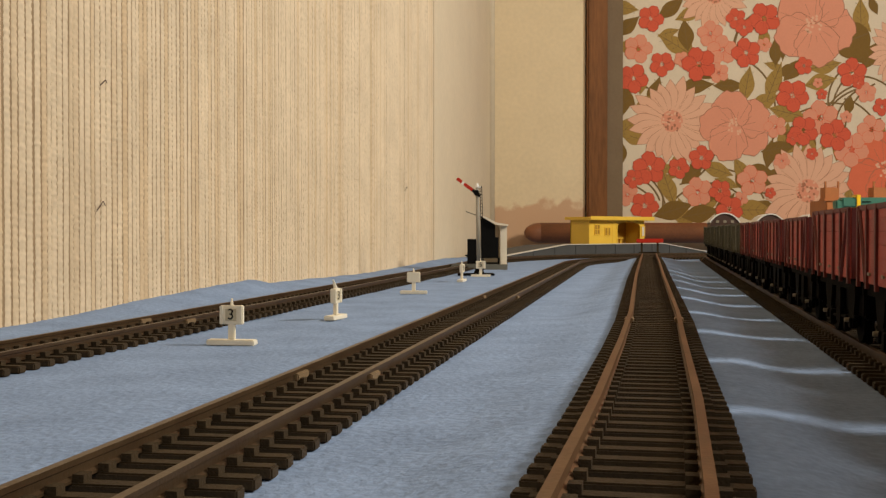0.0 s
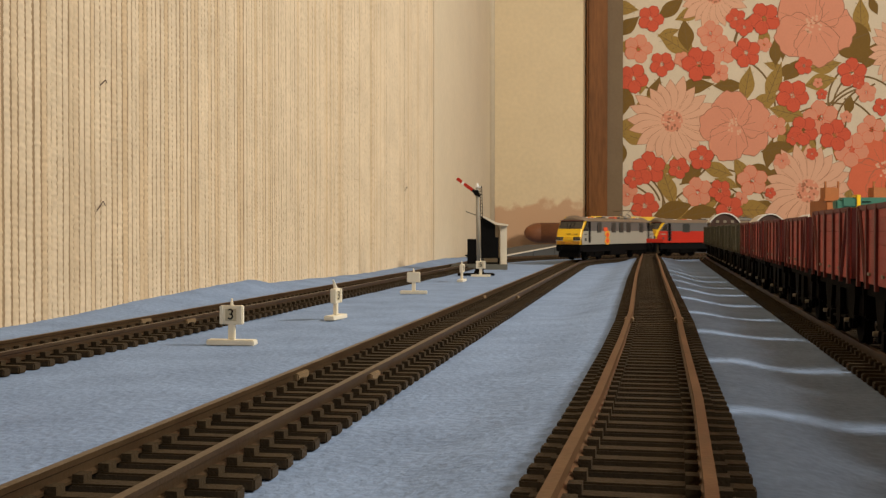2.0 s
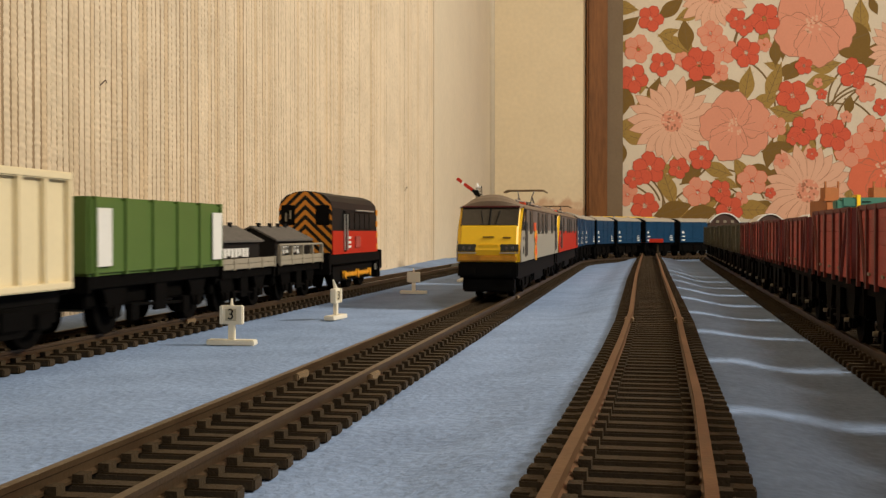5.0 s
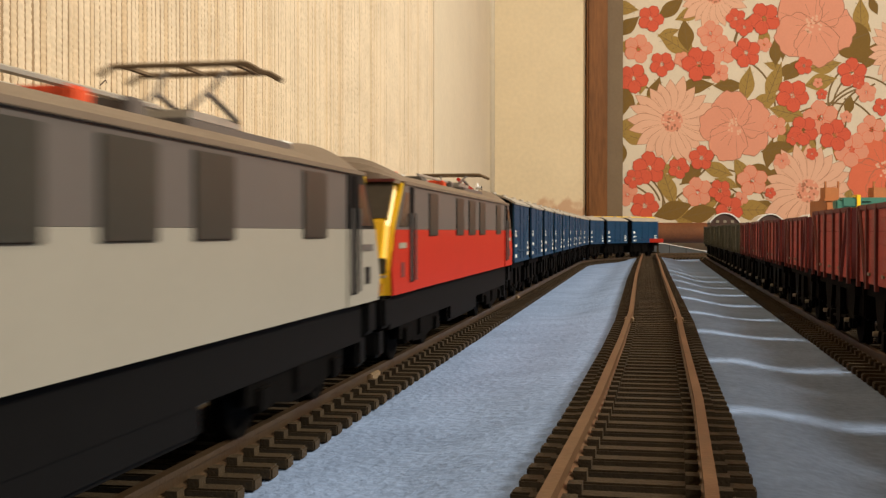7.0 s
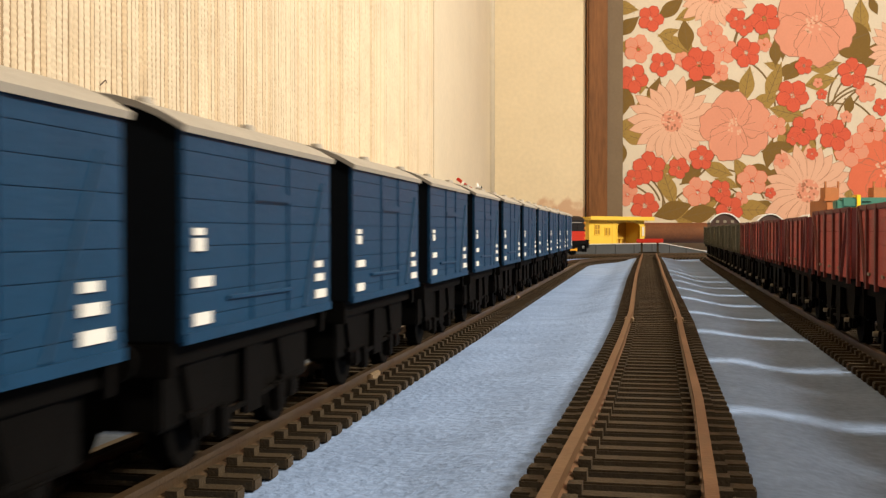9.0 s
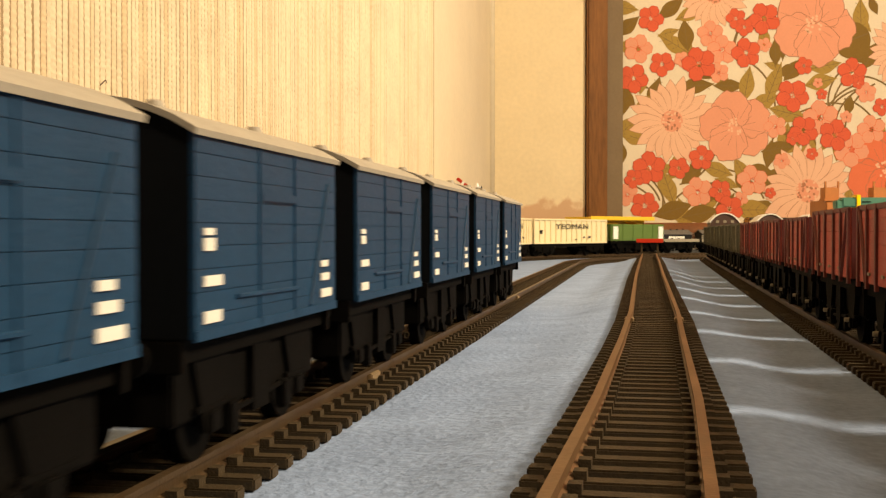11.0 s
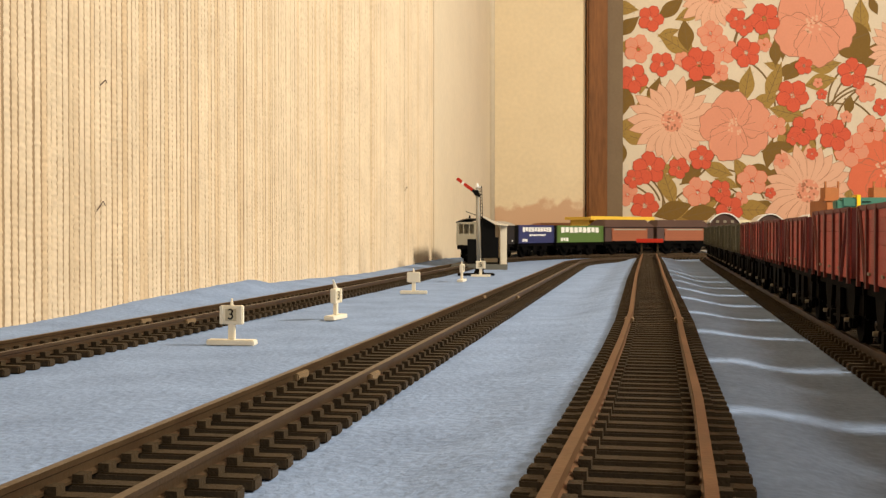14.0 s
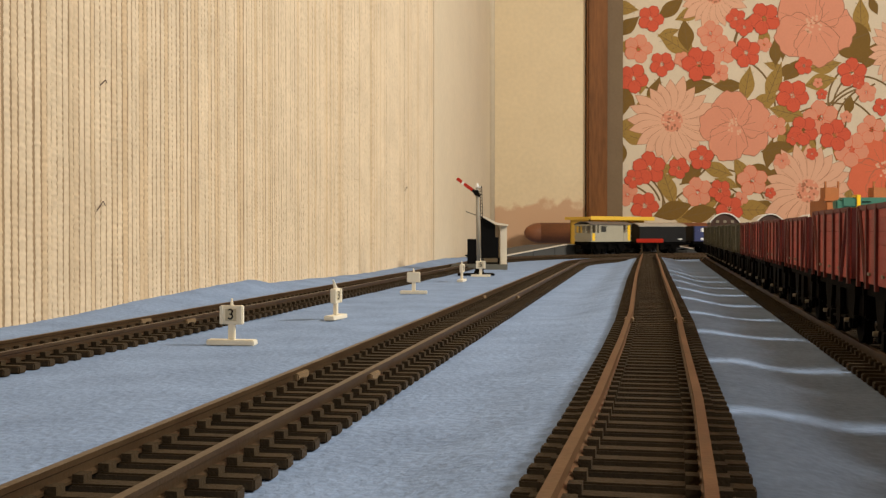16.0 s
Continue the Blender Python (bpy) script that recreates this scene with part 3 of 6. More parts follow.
def bogie(parent, x, wb=0.040, half=0.0115):
    bm = B()
    box(bm, x - 0.005, x + 0.005, -half, half, 0.006, 0.0105)
    f = part("bogie", bm, UNDER_BLACK, parent, "black bogie frame")
    for s in (-1, 1):
        y = s * half
        bm = B()
        prism(bm, [(x - wb / 2 - 0.007, 0.0105), (x - wb / 2 - 0.007, 0.0060), (x - wb / 2 + 0.006, 0.0048), (x - 0.006, 0.0035), (x + 0.006, 0.0035), (x + wb / 2 - 0.006, 0.0048), (x + wb / 2 + 0.007, 0.0060), (x + wb / 2 + 0.007, 0.0105)], "y", y - 0.0012, y + 0.0012)
        part("side_frame", bm, UNDER_BLACK, f)
        for k in (-1, 1):
            part("axlebox", box(B(), x + k * wb / 2 - 0.003, x + k * wb / 2 + 0.003, y + s * 0.001 - 0.0012, y + s * 0.001 + 0.0012, 0.0045, 0.0085, 0.0004), UNDER_BLACK, f)
        part("spring_box", box(B(), x - 0.005, x + 0.005, y + s * 0.001 - 0.001, y + s * 0.001 + 0.001, 0.005, 0.010, 0.0004), UNDER_BLACK, f)
    for k in (-1, 1):
        wheelset(f, x + k * wb / 2, 0.0072)
    return f


EMBLEM_YELLOW = material("emblem_yellow", (0.80, 0.36, 0.03), 0.45)
WASP_BROWN = material("lettering_brown", (0.20, 0.105, 0.015), 0.5)
VALANCE = material("grimy_orange", (0.68, 0.31, 0.018), 0.5, 0, 0.25, 200, dirt=(0.38, 0.16, 0.02))
LOCO_ROOF = material("loco_roof", (0.185, 0.135, 0.092), 0.55, 0, 0.15, 60, 0.2)


def electric_loco(name, label, lower, upper, brand):
    """Two-cab electric locomotive: raked yellow ends, side windows, pantograph near one end."""
    root = tagged(new(name), label, "locomotive", "electric locomotives of the train")
    L, half, lo, gut, crown = 0.262, 0.0160, 0.0182, 0.0452, 0.0498
    mid = 0.0338
    nose = L / 2
    # profile of the side in x, z at the cab ends: nose tip low, windscreen raked back
    for e in (-1, 1):
        bm = B()
        out = [(e * (nose - 0.030), lo), (e * (nose - 0.0015), lo), (e * nose, lo + 0.006), (e * (nose - 0.0048), 0.0357), (e * (nose - 0.0134), gut + 0.0006), (e * (nose - 0.0150), gut + 0.0001), (e * (nose - 0.030), gut)]
        prism(bm, out, "y", -half, half)
        bmesh.ops.bevel(bm, geom=[ed for ed in bm.edges if abs(ed.verts[0].co.y - ed.verts[1].co.y) < 1e-6 and abs(ed.verts[0].co.x) > nose - 0.018 and abs(ed.verts[1].co.x) > nose - 0.018], offset=0.0022, segments=3, affect="EDGES")
        cab = part("cab_front", bm, YELLOW, root, "yellow warning panel cab end")
        bm = B()
        a, b = Vector((e * (nose - 0.0054), 0, 0.0364)), Vector((e * (nose - 0.0134), 0, 0.0458))
        up = (b - a).normalized()
        out_n = Vector((e * abs(up.z), 0, abs(up.x)))
        for y0, y1 in ((-half + 0.0016, -0.00002), (0.00002, half - 0.0016)):
            vs = [bm.verts.new(q + out_n * 0.0003 + Vector((0, y, 0))) for q, y in ((a, y0), (a, y1), (b, y1), (b, y0))]
            f = bm.faces.new(vs)
            r = bmesh.ops.extrude_face_region(bm, geom=[f])
            bmesh.ops.translate(bm, vec=-out_n * 0.001, verts=[g for g in r["geom"] if isinstance(g, bmesh.types.BMVert)])
        part("windscreen", bm, CAB_GLASS, cab, "tinted windscreen")
        for s in (-1, 1):
            bm = B()
            box(bm, -0.0004, 0.0004, -0.0046, 0.0046, -0.0019, 0.0019, 0.0003, m=pose(e * (nose - 0.0006), s * (half - 0.0054), 0.0252, 0, e * -13, 0))
            h = part("headlight", bm, GLASS, cab, "black headlight cluster")
            bm = B()
            for k in (-1, 1):
                cyl(bm, (e * (nose - 0.001), s * (half - 0.0052) + k * 0.0015, 0.0252), (e * (nose + 0.0001), s * (half - 0.0052) + k * 0.0015, 0.0252), 0.0008, 10)
            part("lens", bm, GREY_MID, h)
            bm = B()
            box(bm, -0.0004, 0.0006, -0.0046, 0.0046, -0.0003, 0.0003, 0.0001, m=pose(e * (nose - 0.0001), s * (half - 0.0054), 0.0228))
            part("lamp_sill", bm, SILVER, cab, "thin bright sill under the lamps")
            bm = B()
            foot, tip = a + out_n * 0.0006 + Vector((0, s * 0.0030, 0)), a + (b - a) * 0.72 + out_n * 0.0007 + Vector((0, s * 0.0048, 0))
            cyl(bm, foot, tip, 0.00022, 6)
            part("wiper", bm, BLACK, cab, "thin black wiper")
        bm = B()
        box(bm, e * (nose - 0.0006) - 0.0012, e * (nose - 0.0006) + 0.0009, -half + 0.0016, half - 0.0016, lo + 0.0003, lo + 0.0034, 0.0006)
        part("valance", bm, VALANCE, cab, "grimy orange-brown lower valance")
        bm = B()
        cyl(bm, a + out_n * 0.0004, b + out_n * 0.0004, 0.00045, 8)
        part("screen_pillar", bm, BLACK, cab, "black pillar between the windscreens")
        bm = B()
        box(bm, -0.0005, 0.0005, -half + 0.0012, half - 0.0012, -0.0004, 0.0004, 0.0001, m=pose(e * (nose - 0.0122), 0, gut + 0.0006))
        part("brow", bm, MAROON_DARK, cab, "thin dark red line under the roof dome")
        bm = B()
        box(bm, e * (nose - 0.0012) - 0.0008, e * (nose - 0.0012) + 0.0008, -0.0050, 0.0050, 0.0225, 0.0270, 0.0003)
        part("nose_panel", bm, YELLOW, cab)
        bm = B()
        box(bm, e * (nose - 0.0022) - 0.0003, e * (nose - 0.0022) + 0.0003, -0.0028, 0.0028, 0.0303, 0.0309)
        box(bm, e * (nose - 0.0022) - 0.0003, e * (nose - 0.0022) + 0.0003, 0.0072, 0.0112, 0.0300, 0.0307)
        part("number_bar", bm, WASP_BROWN, cab, "small brown lettering bar")
        bm = B()
        box(bm, e * (nose - 0.004) - 0.004, e * (nose - 0.004) + 0.004, -half + 0.001, half - 0.001, 0.0105, lo, 0.0008)
        box(bm, e * (nose - 0.005) - 0.003, e * (nose - 0.005) + 0.003, -half + 0.003, half - 0.003, 0.0035, 0.0105, 0.0008)
        part("buffer_beam", bm, BLACK, root, "black buffer beam")
        for s in (-1, 1):
            bm = B()
            cyl(bm, (e * nose, s * 0.0088, 0.0142), (e * (nose + 0.004), s * 0.0088, 0.0142), 0.0012, 10)
            box(bm, min(e * (nose + 0.004), e * (nose + 0.0048)), max(e * (nose + 0.004), e * (nose + 0.0048)), s * 0.0088 - 0.0032, s * 0.0088 + 0.0032, 0.0122, 0.0162, 0.0003)
            part("buffer", bm, BLACK, root)
    # body sides
    bl = nose - 0.0302
    bm = B()
    box(bm, -bl, bl, -half, half, lo, mid)
    part("body_lower", bm, lower, root)
    bm = B()
    box(bm, -bl, bl, -half, half, mid + 0.00005, gut)
    part("body_upper", bm, upper, root)
    for e in (-1, 1):
        for s in (-1, 1):
            # cab side cladding in the body colours, behind the yellow front
            bm = B()
            prism(bm, [(e * bl, lo), (e * (nose - 0.0035), lo), (e * (nose - 0.0022), lo + 0.006), (e * (nose - 0.0066), mid), (e * bl, mid)], "y", s * half - 0.0002, s * half + 0.00035)
            part("cab_side", bm, lower, root)
            bm = B()
            prism(bm, [(e * bl, mid), (e * (nose - 0.0066), mid), (e * (nose - 0.0074), 0.0350), (e * (nose - 0.0174), gut), (e * bl, gut)], "y", s * half - 0.0002, s * half + 0.00032)
            part("cab_side_upper", bm, GREY_DARK if brand else upper, root)
            bm = B()
            prism(bm, [(e * (nose - 0.0215), 0.0345), (e * (nose - 0.0098), 0.0345), (e * (nose - 0.0176), 0.0430), (e * (nose - 0.0215), 0.0430)], "y", s * half + 0.0002, s * half + 0.0005)
            part("cab_window", bm, CAB_GLASS, root)
            bars_x = e * (nose - 0.014)
            part("number_bar", box(B(), bars_x - 0.0045, bars_x + 0.0045, s * (half + 0.0004) - 0.0001, s * (half + 0.0004) + 0.0001, 0.0292, 0.0306), GREY_MID if brand else WEATHER, root, "small lettering bar")
            part("cab_emblem", box(B(), bars_x - 0.0022, bars_x + 0.0022, s * (half + 0.0004) - 0.0001, s * (half + 0.0004) + 0.0001, 0.0222, 0.0258), GREY_DARK if brand else MAROON_DARK, root, "small dark emblem square")
            bm = B()
            xd = e * (nose - 0.0255)
            box(bm, xd - 0.0026, xd + 0.0026, s * half + 0.0001, s * half + 0.0005 if s > 0 else s * half - 0.0005, 0.0205, gut - 0.0006)
            part("cab_door", bm, BLACK, root, "dark recessed cab door")
            bm = B()
            for k in (-1, 1):
                cyl(bm, (xd + k * 0.0031, s * (half + 0.0009), 0.021), (xd + k * 0.0031, s * (half + 0.0009), 0.038), 0.0003, 6)
            part("handrail", bm, GREY_MID, root)
    for s in (-1, 1):
        for x, w in ((-0.0780, 0.0145), (-0.0290, 0.0150), (-0.0025, 0.0150), (0.0245, 0.0150), (0.0730, 0.0135)):
            bm = B()
            box(bm, s * x - w / 2, s * x + w / 2, s * (half + 0.0001) - 0.0003, s * (half + 0.0001) + 0.0003, 0.0321, 0.0440, 0.0002)
            part("side_window", bm, GLASS, root, "dark grey bodyside window grille")
    # roof
    bm = B()
    prism(bm, [(-half, gut), *van_outline(half, gut + 0.0003, crown, 12), (half, gut)], "x", -nose + 0.0284, nose - 0.0284)
    for e in (-1, 1):
        # domed ends running down to the windscreens
        ring = van_outline(half, gut + 0.0003, crown, 12)
        front = [(e * (nose - 0.0125), y, gut + 0.0003 - 0.0006 * (y / half) ** 6) for y, z in ring]
        brow = [(e * (nose - 0.0129 - 0.0014 * (y / half) ** 2), y, gut + 0.0003 + (z - gut) * 0.70) for y, z in ring]
        low = [(e * (nose - 0.0150 - 0.0018 * (y / half) ** 2), y, gut + (z - gut) * 1.18) for y, z in ring]
        mids = [(e * (nose - 0.0180 - 0.0020 * (y / half) ** 2), y, gut + (z - gut) * 1.50) for y, z in ring]
        rear = [(e * (nose - 0.0260), y, gut + (z - gut) * 1.38) for y, z in ring]
        back = [(e * (nose - 0.0420), y, gut + (z - gut) * 1.01) for y, z in ring]
        rows = [[bm.verts.new(q) for q in r] for r in (front, brow, low, mids, rear, back)]
        for r0, r1 in zip(rows, rows[1:]):
            for i in range(len(r0) - 1):
                bm.faces.new((r0[i], r0[i + 1], r1[i + 1], r1[i]))
    part("roof", bm, LOCO_ROOF, root, "brown-grey curved roof", smooth=False)
    for s in (-1, 1):
        bm = B()
        box(bm, -nose + 0.0165, nose - 0.0165, s * half - 0.0006, s * half + 0.0006, gut - 0.0003, gut + 0.0006, 0.0001)
        part("gutter", bm, LOCO_ROOF, root, "thin coloured roof gutter")
    bm = B()
    box(bm, -0.092, -0.040, -0.0075, 0.0075, crown - 0.0012, crown + 0.0004, 0.0003)
    part("roof_well", bm, GREY_MID, root)
    for x, c in ((0.060, 0.0012), (0.050, 0.0008), (-0.088, 0.0014), (0.012, 0.0014), (0.078, 0.0008)):
        bm = B()
        cyl(bm, (x, 0.002, crown - 0.001), (x, 0.002, crown + c), 0.0012, 10, 0.0008)
        box(bm, x - 0.004, x + 0.004, -0.005, -0.002, crown - 0.0015, crown + 0.0005, 0.0003)
        part("insulator", bm, RED_LOGO if x in (0.060, -0.088) else WHITE, root, "small insulator on the roof")
    bm = B()
    for x0, x1, y0, z in ((-0.040, 0.030, 0.0030, 0.0018), (-0.040, 0.012, -0.0035, 0.0014)):
        cyl(bm, (x0, y0, crown + z), (x1, y0, crown + z), 0.0005, 6)
    part("busbar", bm, SILVER, root, "bare metal conductor along the roof")
    for x, w, h, mat in ((-0.100, 0.007, 0.0016, WHITE), (-0.030, 0.006, 0.0022, GREY_MID), (-0.014, 0.005, 0.0018, RED_LOGO), (0.026, 0.010, 0.0013, GREY_ROOF), (0.092, 0.012, 0.0012, GREY_ROOF)):
        bm = B()
        box(bm, x - w / 2, x + w / 2, -0.0045, 0.0045, crown - 0.0012, crown + h, 0.0006)
        part("roof_box", bm, mat, root)
    # pantograph, partly raised on the first engine, folded on the second
    px, rise = -0.060, (0.0078 if brand else 0.0034)
    pan = tagged(new("pantograph", mesh_of("pantograph", box(B(), px - 0.012, px + 0.012, -0.0045, 0.0045, crown + 0.0008, crown + 0.0026, 0.0004), SILVER)), "light grey pantograph base")
    pan.parent = root
    z0, z1 = crown + 0.0025, crown + 0.0025 + rise
    for y in (-0.0055, 0.0055):
        knee = (px + 0.004, y * 0.8, z0 + rise * 0.45)
        for end, r in (((px - 0.010, y * 0.8, z0), 0.0005), ((px - 0.002, y, z1), 0.0004), ((px + 0.012, y * 0.8, z0), 0.0004)):
            part("pantograph_arm", cyl(B(), end, knee, r, 6), GREY_MID, pan)
    bm = B()
    for k in (-0.0055, 0.0055):
        cyl(bm, (px + k, -0.0140, z1 - 0.0014), (px + k, -0.0115, z1), 0.0005, 6)
        cyl(bm, (px + k, -0.0115, z1), (px + k, 0.0115, z1), 0.0005, 6)
        cyl(bm, (px + k, 0.0115, z1), (px + k, 0.0140, z1 - 0.0014), 0.0005, 6)
    for y in (-0.0095, 0.0, 0.0095):
        cyl(bm, (px - 0.0055, y, z1), (px + 0.0055, y, z1), 0.0004, 6)
    part("collector_head", bm, GREY_BROWN, pan)
    # underparts
    bm = B()
    box(bm, -0.030, 0.030, -half + 0.0022, half - 0.0022, 0.0045, lo - 0.002, 0.001)
    box(bm, -nose + 0.010, nose - 0.010, -half + 0.002, half - 0.002, 0.0096, lo + 0.0005)
    part("underframe", bm, BLACK, root, "black equipment boxes under the body")
    for x in (-0.078, 0.078):
        bogie(root, x, 0.044, 0.0122)
    if brand:
        for s in (-1, 1):
            xc = 0.0465 * s
            y = s * (half + 0.0003)
            for zc in (0.0222, 0.0292):
                bm = B()
                prism(bm, [(xc - 0.0066, zc), (xc, zc + 0.0036), (xc + 0.0066, zc), (xc, zc - 0.0036)], "y", y - 0.0002, y + 0.0002)
                part("emblem_diamond", bm, RED_LOGO, root, "red diamond emblem")
            bm = B()
            a, b = sorted((xc, xc + s * 0.0125))
            box(bm, a, b, y - 0.0002, y + 0.0002, 0.0336, 0.0382)
            part("emblem_square", bm, RED_LOGO, root, "red emblem square")
            for zc in (0.0214, 0.0300):
                bm = B()
                prism(bm, [(xc - 0.0092, zc), (xc - 0.0050, zc + 0.0044), (xc + 0.0050, zc + 0.0044), (xc + 0.0092, zc), (xc + 0.0040, zc - 0.0040), (xc - 0.0040, zc - 0.0040)], "y", y - 0.0001, y + 0.0001)
                part("emblem_ground", bm, EMBLEM_YELLOW, root, "orange-yellow emblem shape")
    return root


def shunter():
    root = tagged(new("shunter"), "black and red diesel shunting locomotive with orange wasp-striped cab end", "locomotive")
    L, half = 0.119, 0.0145
    lo, mid, eave, crown = 0.0195, 0.0320, 0.0440, 0.0530
    bx = L / 2 - 0.004
    bm = B()
    box(bm, -bx, bx, -half, half, lo - 0.0055, lo, 0.0003)
    for e in (-1, 1):
        box(bm, e * (bx + 0.002) - 0.002, e * (bx + 0.002) + 0.002, -half - 0.0005, half + 0.0005, lo - 0.0105, lo + 0.001, 0.0004)
    part("running_plate", bm, BLACK, root, "black frame and buffer beams")
    # cab behind, bonnet in front; the cab end faces backward (-x)
    cab0, cab1, bon1 = -bx + 0.003, -bx + 0.034, bx - 0.004
    roofline = [(-half, lo), (-half, eave), (-half * 0.93, eave + 0.0036), (-half * 0.72, eave + 0.0066), (-half * 0.36, crown - 0.0005), (0, crown), (half * 0.36, crown - 0.0005), (half * 0.72, eave + 0.0066), (half * 0.93, eave + 0.0036), (half, eave), (half, lo)]
    bm = B()
    prism(bm, roofline, "x", cab0, cab1)
    part("cab", bm, GREY_DARK, root, "black cab")
    bon = [(y * 0.93, z if z < 0.03 else z - 0.0002) for y, z in roofline]
    bm = B()
    prism(bm, bon, "x", cab1, bon1)
    part("bonnet", bm, GREY_DARK, root, "black engine bonnet")
    for s in (-1, 1):
        bm = B()
        y = s * (half + 0.0002)
        box(bm, cab0, cab1, y - 0.0003, y + 0.0003, lo, mid)
        y = s * (half * 0.93 + 0.0002)
        box(bm, cab1, bon1, y - 0.0003, y + 0.0003, lo, mid)
        side = part("red_panel", bm, RED, root, "bright red lower side")
        for x in (cab1 - 0.010, cab1 - 0.004):
            bm = B()
            cyl(bm, (x, s * (half + 0.0012), lo + 0.002), (x, s * (half + 0.0012), eave - 0.003), 0.0005, 8)
            part("handrail", bm, SILVER, root, "silver handrail")
        bm = B()
        box(bm, cab1 - 0.0092, cab1 - 0.0048, s * (half + 0.0004) - 0.0003, s * (half + 0.0004) + 0.0003, lo + 0.001, eave - 0.001, 0.0002)
        part("cab_door", bm, BLACK, root)
        bm = B()
        cyl(bm, (cab1 + 0.018, s * (half * 0.93 + 0.0012), eave - 0.0005), (bon1 - 0.012, s * (half * 0.93 + 0.0012), eave - 0.0005), 0.0005, 8)
        part("bonnet_rail", bm, SILVER, root)
        for k in range(5):
            bm = B()
            x = cab1 + 0.006 + k * 0.0115
            box(bm, x, x + 0.0100, s * (half * 0.93 + 0.0004) - 0.0003, s * (half * 0.93 + 0.0004) + 0.0003, mid + 0.001, eave - 0.002, 0.0002)
            part("bonnet_door", bm, GREY_DARK, root)
        bm = B()
        x = cab1 + 0.018
        box(bm, x, x + 0.010, s * (half * 0.93 + 0.0008) - 0.0006, s * (half * 0.93 + 0.0008) + 0.0006, lo + 0.003, mid - 0.003, 0.0003)
        part("side_box", bm, MAROON, root, "dark red side box")
        bm = B()
        x = cab1 + 0.0035
        for z in (0.0225, 0.0250, 0.0275):
            box(bm, x, x + 0.0055, s * (half * 0.93 + 0.0006) - 0.0002, s * (half * 0.93 + 0.0006) + 0.0002, z, z + 0.0014)
        part("lettering", bm, WHITE, root, "faded white lettering bars")
    # wasp stripes: chevrons on the cab end, clipped to the outline of the end
    def roof_z(y):
        return float(np.interp(y, [p[0] for p in roofline[1:-1]], [p[1] for p in roofline[1:-1]]))
    for k in range(-5, 9):
        bm = B()
        n = 24
        for s in (-1, 1):
            for i in range(n):
                ya, yb = half * i / n, half * (i + 1) / n
                def span(y):
                    top = lo + 0.0075 + k * 0.0051 - 0.95 * y + 0.0010
                    return max(lo, top - 0.0026), min(top, roof_z(y) - 0.0004)
                (a0, a1), (b0, b1) = span(ya), span(yb)
                if a1 - a0 < 1e-5 and b1 - b0 < 1e-5:
                    continue
                a1, b1 = max(a0, a1), max(b0, b1)
                vs = [bm.verts.new((cab0 - 0.00025, s * y, z)) for y, z in ((ya, a0), (yb, b0), (yb, b1), (ya, a1))]
                try:
                    bm.faces.new(vs)
                except ValueError:
                    pass
        if len(bm.faces):
            part("wasp_stripe", bm, ORANGE, root, "orange warning chevron")
        else:
            bm.free()
    for s in (-1, 1):
        bm = B()
        box(bm, cab0 - 0.0006, cab0 + 0.0006, s * 0.0094 - 0.0038, s * 0.0094 + 0.0038, 0.0350, 0.0455, 0.0003)
        part("rear_window", bm, BLACK, root, "dark cab window")
        if s > 0:
            bm = B()
            for y, z in ((0.0080, 0.0405), (0.0104, 0.0392)):
                box(bm, cab0 - 0.0009, cab0 - 0.0004, y - 0.0004, y + 0.0004, z - 0.0022, z + 0.0022)
            part("window_bar", bm, WEATHER, root, "pale bars behind the cab window")
        bm = B()
        for k in range(4):
            box(bm, bon1 - 0.0002, bon1 + 0.0006, s * 0.0118 - 0.0016, s * 0.0118 + 0.0016, 0.021 + k * 0.0068, 0.0243 + k * 0.0068)
        part("front_stripe", bm, ORANGE, root, "orange warning patches")
        bm = B()
        for k in range(4):
            y = s * half * 0.93
            box(bm, bon1 - 0.0030, bon1 + 0.0004, y - 0.0006, y + 0.0006, 0.021 + k * 0.0068, 0.0243 + k * 0.0068)
        part("corner_stripe", bm, ORANGE, root, "orange warning patches round the corner")
    bm = B()
    box(bm, cab0 - 0.003, cab0, 0.0072, 0.0100, 0.0225, 0.0245, 0.0004)
    part("lamp_bracket", bm, YELLOW, root)
    bm = B()
    box(bm, bon1 - 0.018, bon1 - 0.006, -0.004, 0.004, crown - 0.003, crown - 0.001, 0.0006)
    part("roof_vent", bm, GREY_DARK, root)
    bm = B()
    for s in (-1, 1):
        box(bm, -bx + 0.012, bx - 0.010, s * (half - 0.003) - 0.0008, s * (half - 0.003) + 0.0008, 0.0045, lo - 0.005, 0.0003)
        for x in (bx - 0.010, bx - 0.004):
            box(bm, x - 0.0008, x + 0.0008, s * (half - 0.001) - 0.002, s * (half - 0.001) + 0.002, 0.004, lo - 0.005)
    part("frame", bm, BLACK, root)
    bm = B()
    for s in (-1, 1):
        box(bm, bx - 0.0125, bx - 0.0075, s * half - 0.0005, s * half + 0.0006, 0.0085, 0.0125, 0.0003)
    part("sandbox", bm, SILVER, root, "pale grey step box")
    for x in (-0.030, -0.002, 0.026):
        wheelset(root, x, 0.0092)
    for e in (-1, 1):
        for s in (-1, 1):
            bm = B()
            x = e * (bx + 0.004)
            cyl(bm, (x, s * 0.0088, lo - 0.004), (x + e * 0.004, s * 0.0088, lo - 0.004), 0.0014, 10)
            cyl(bm, (x + e * 0.004, s * 0.0088, lo - 0.004), (x + e * 0.005, s * 0.0088, lo - 0.004), 0.0032, 14)
            part("buffer", bm, BLACK, root)
    rods = []
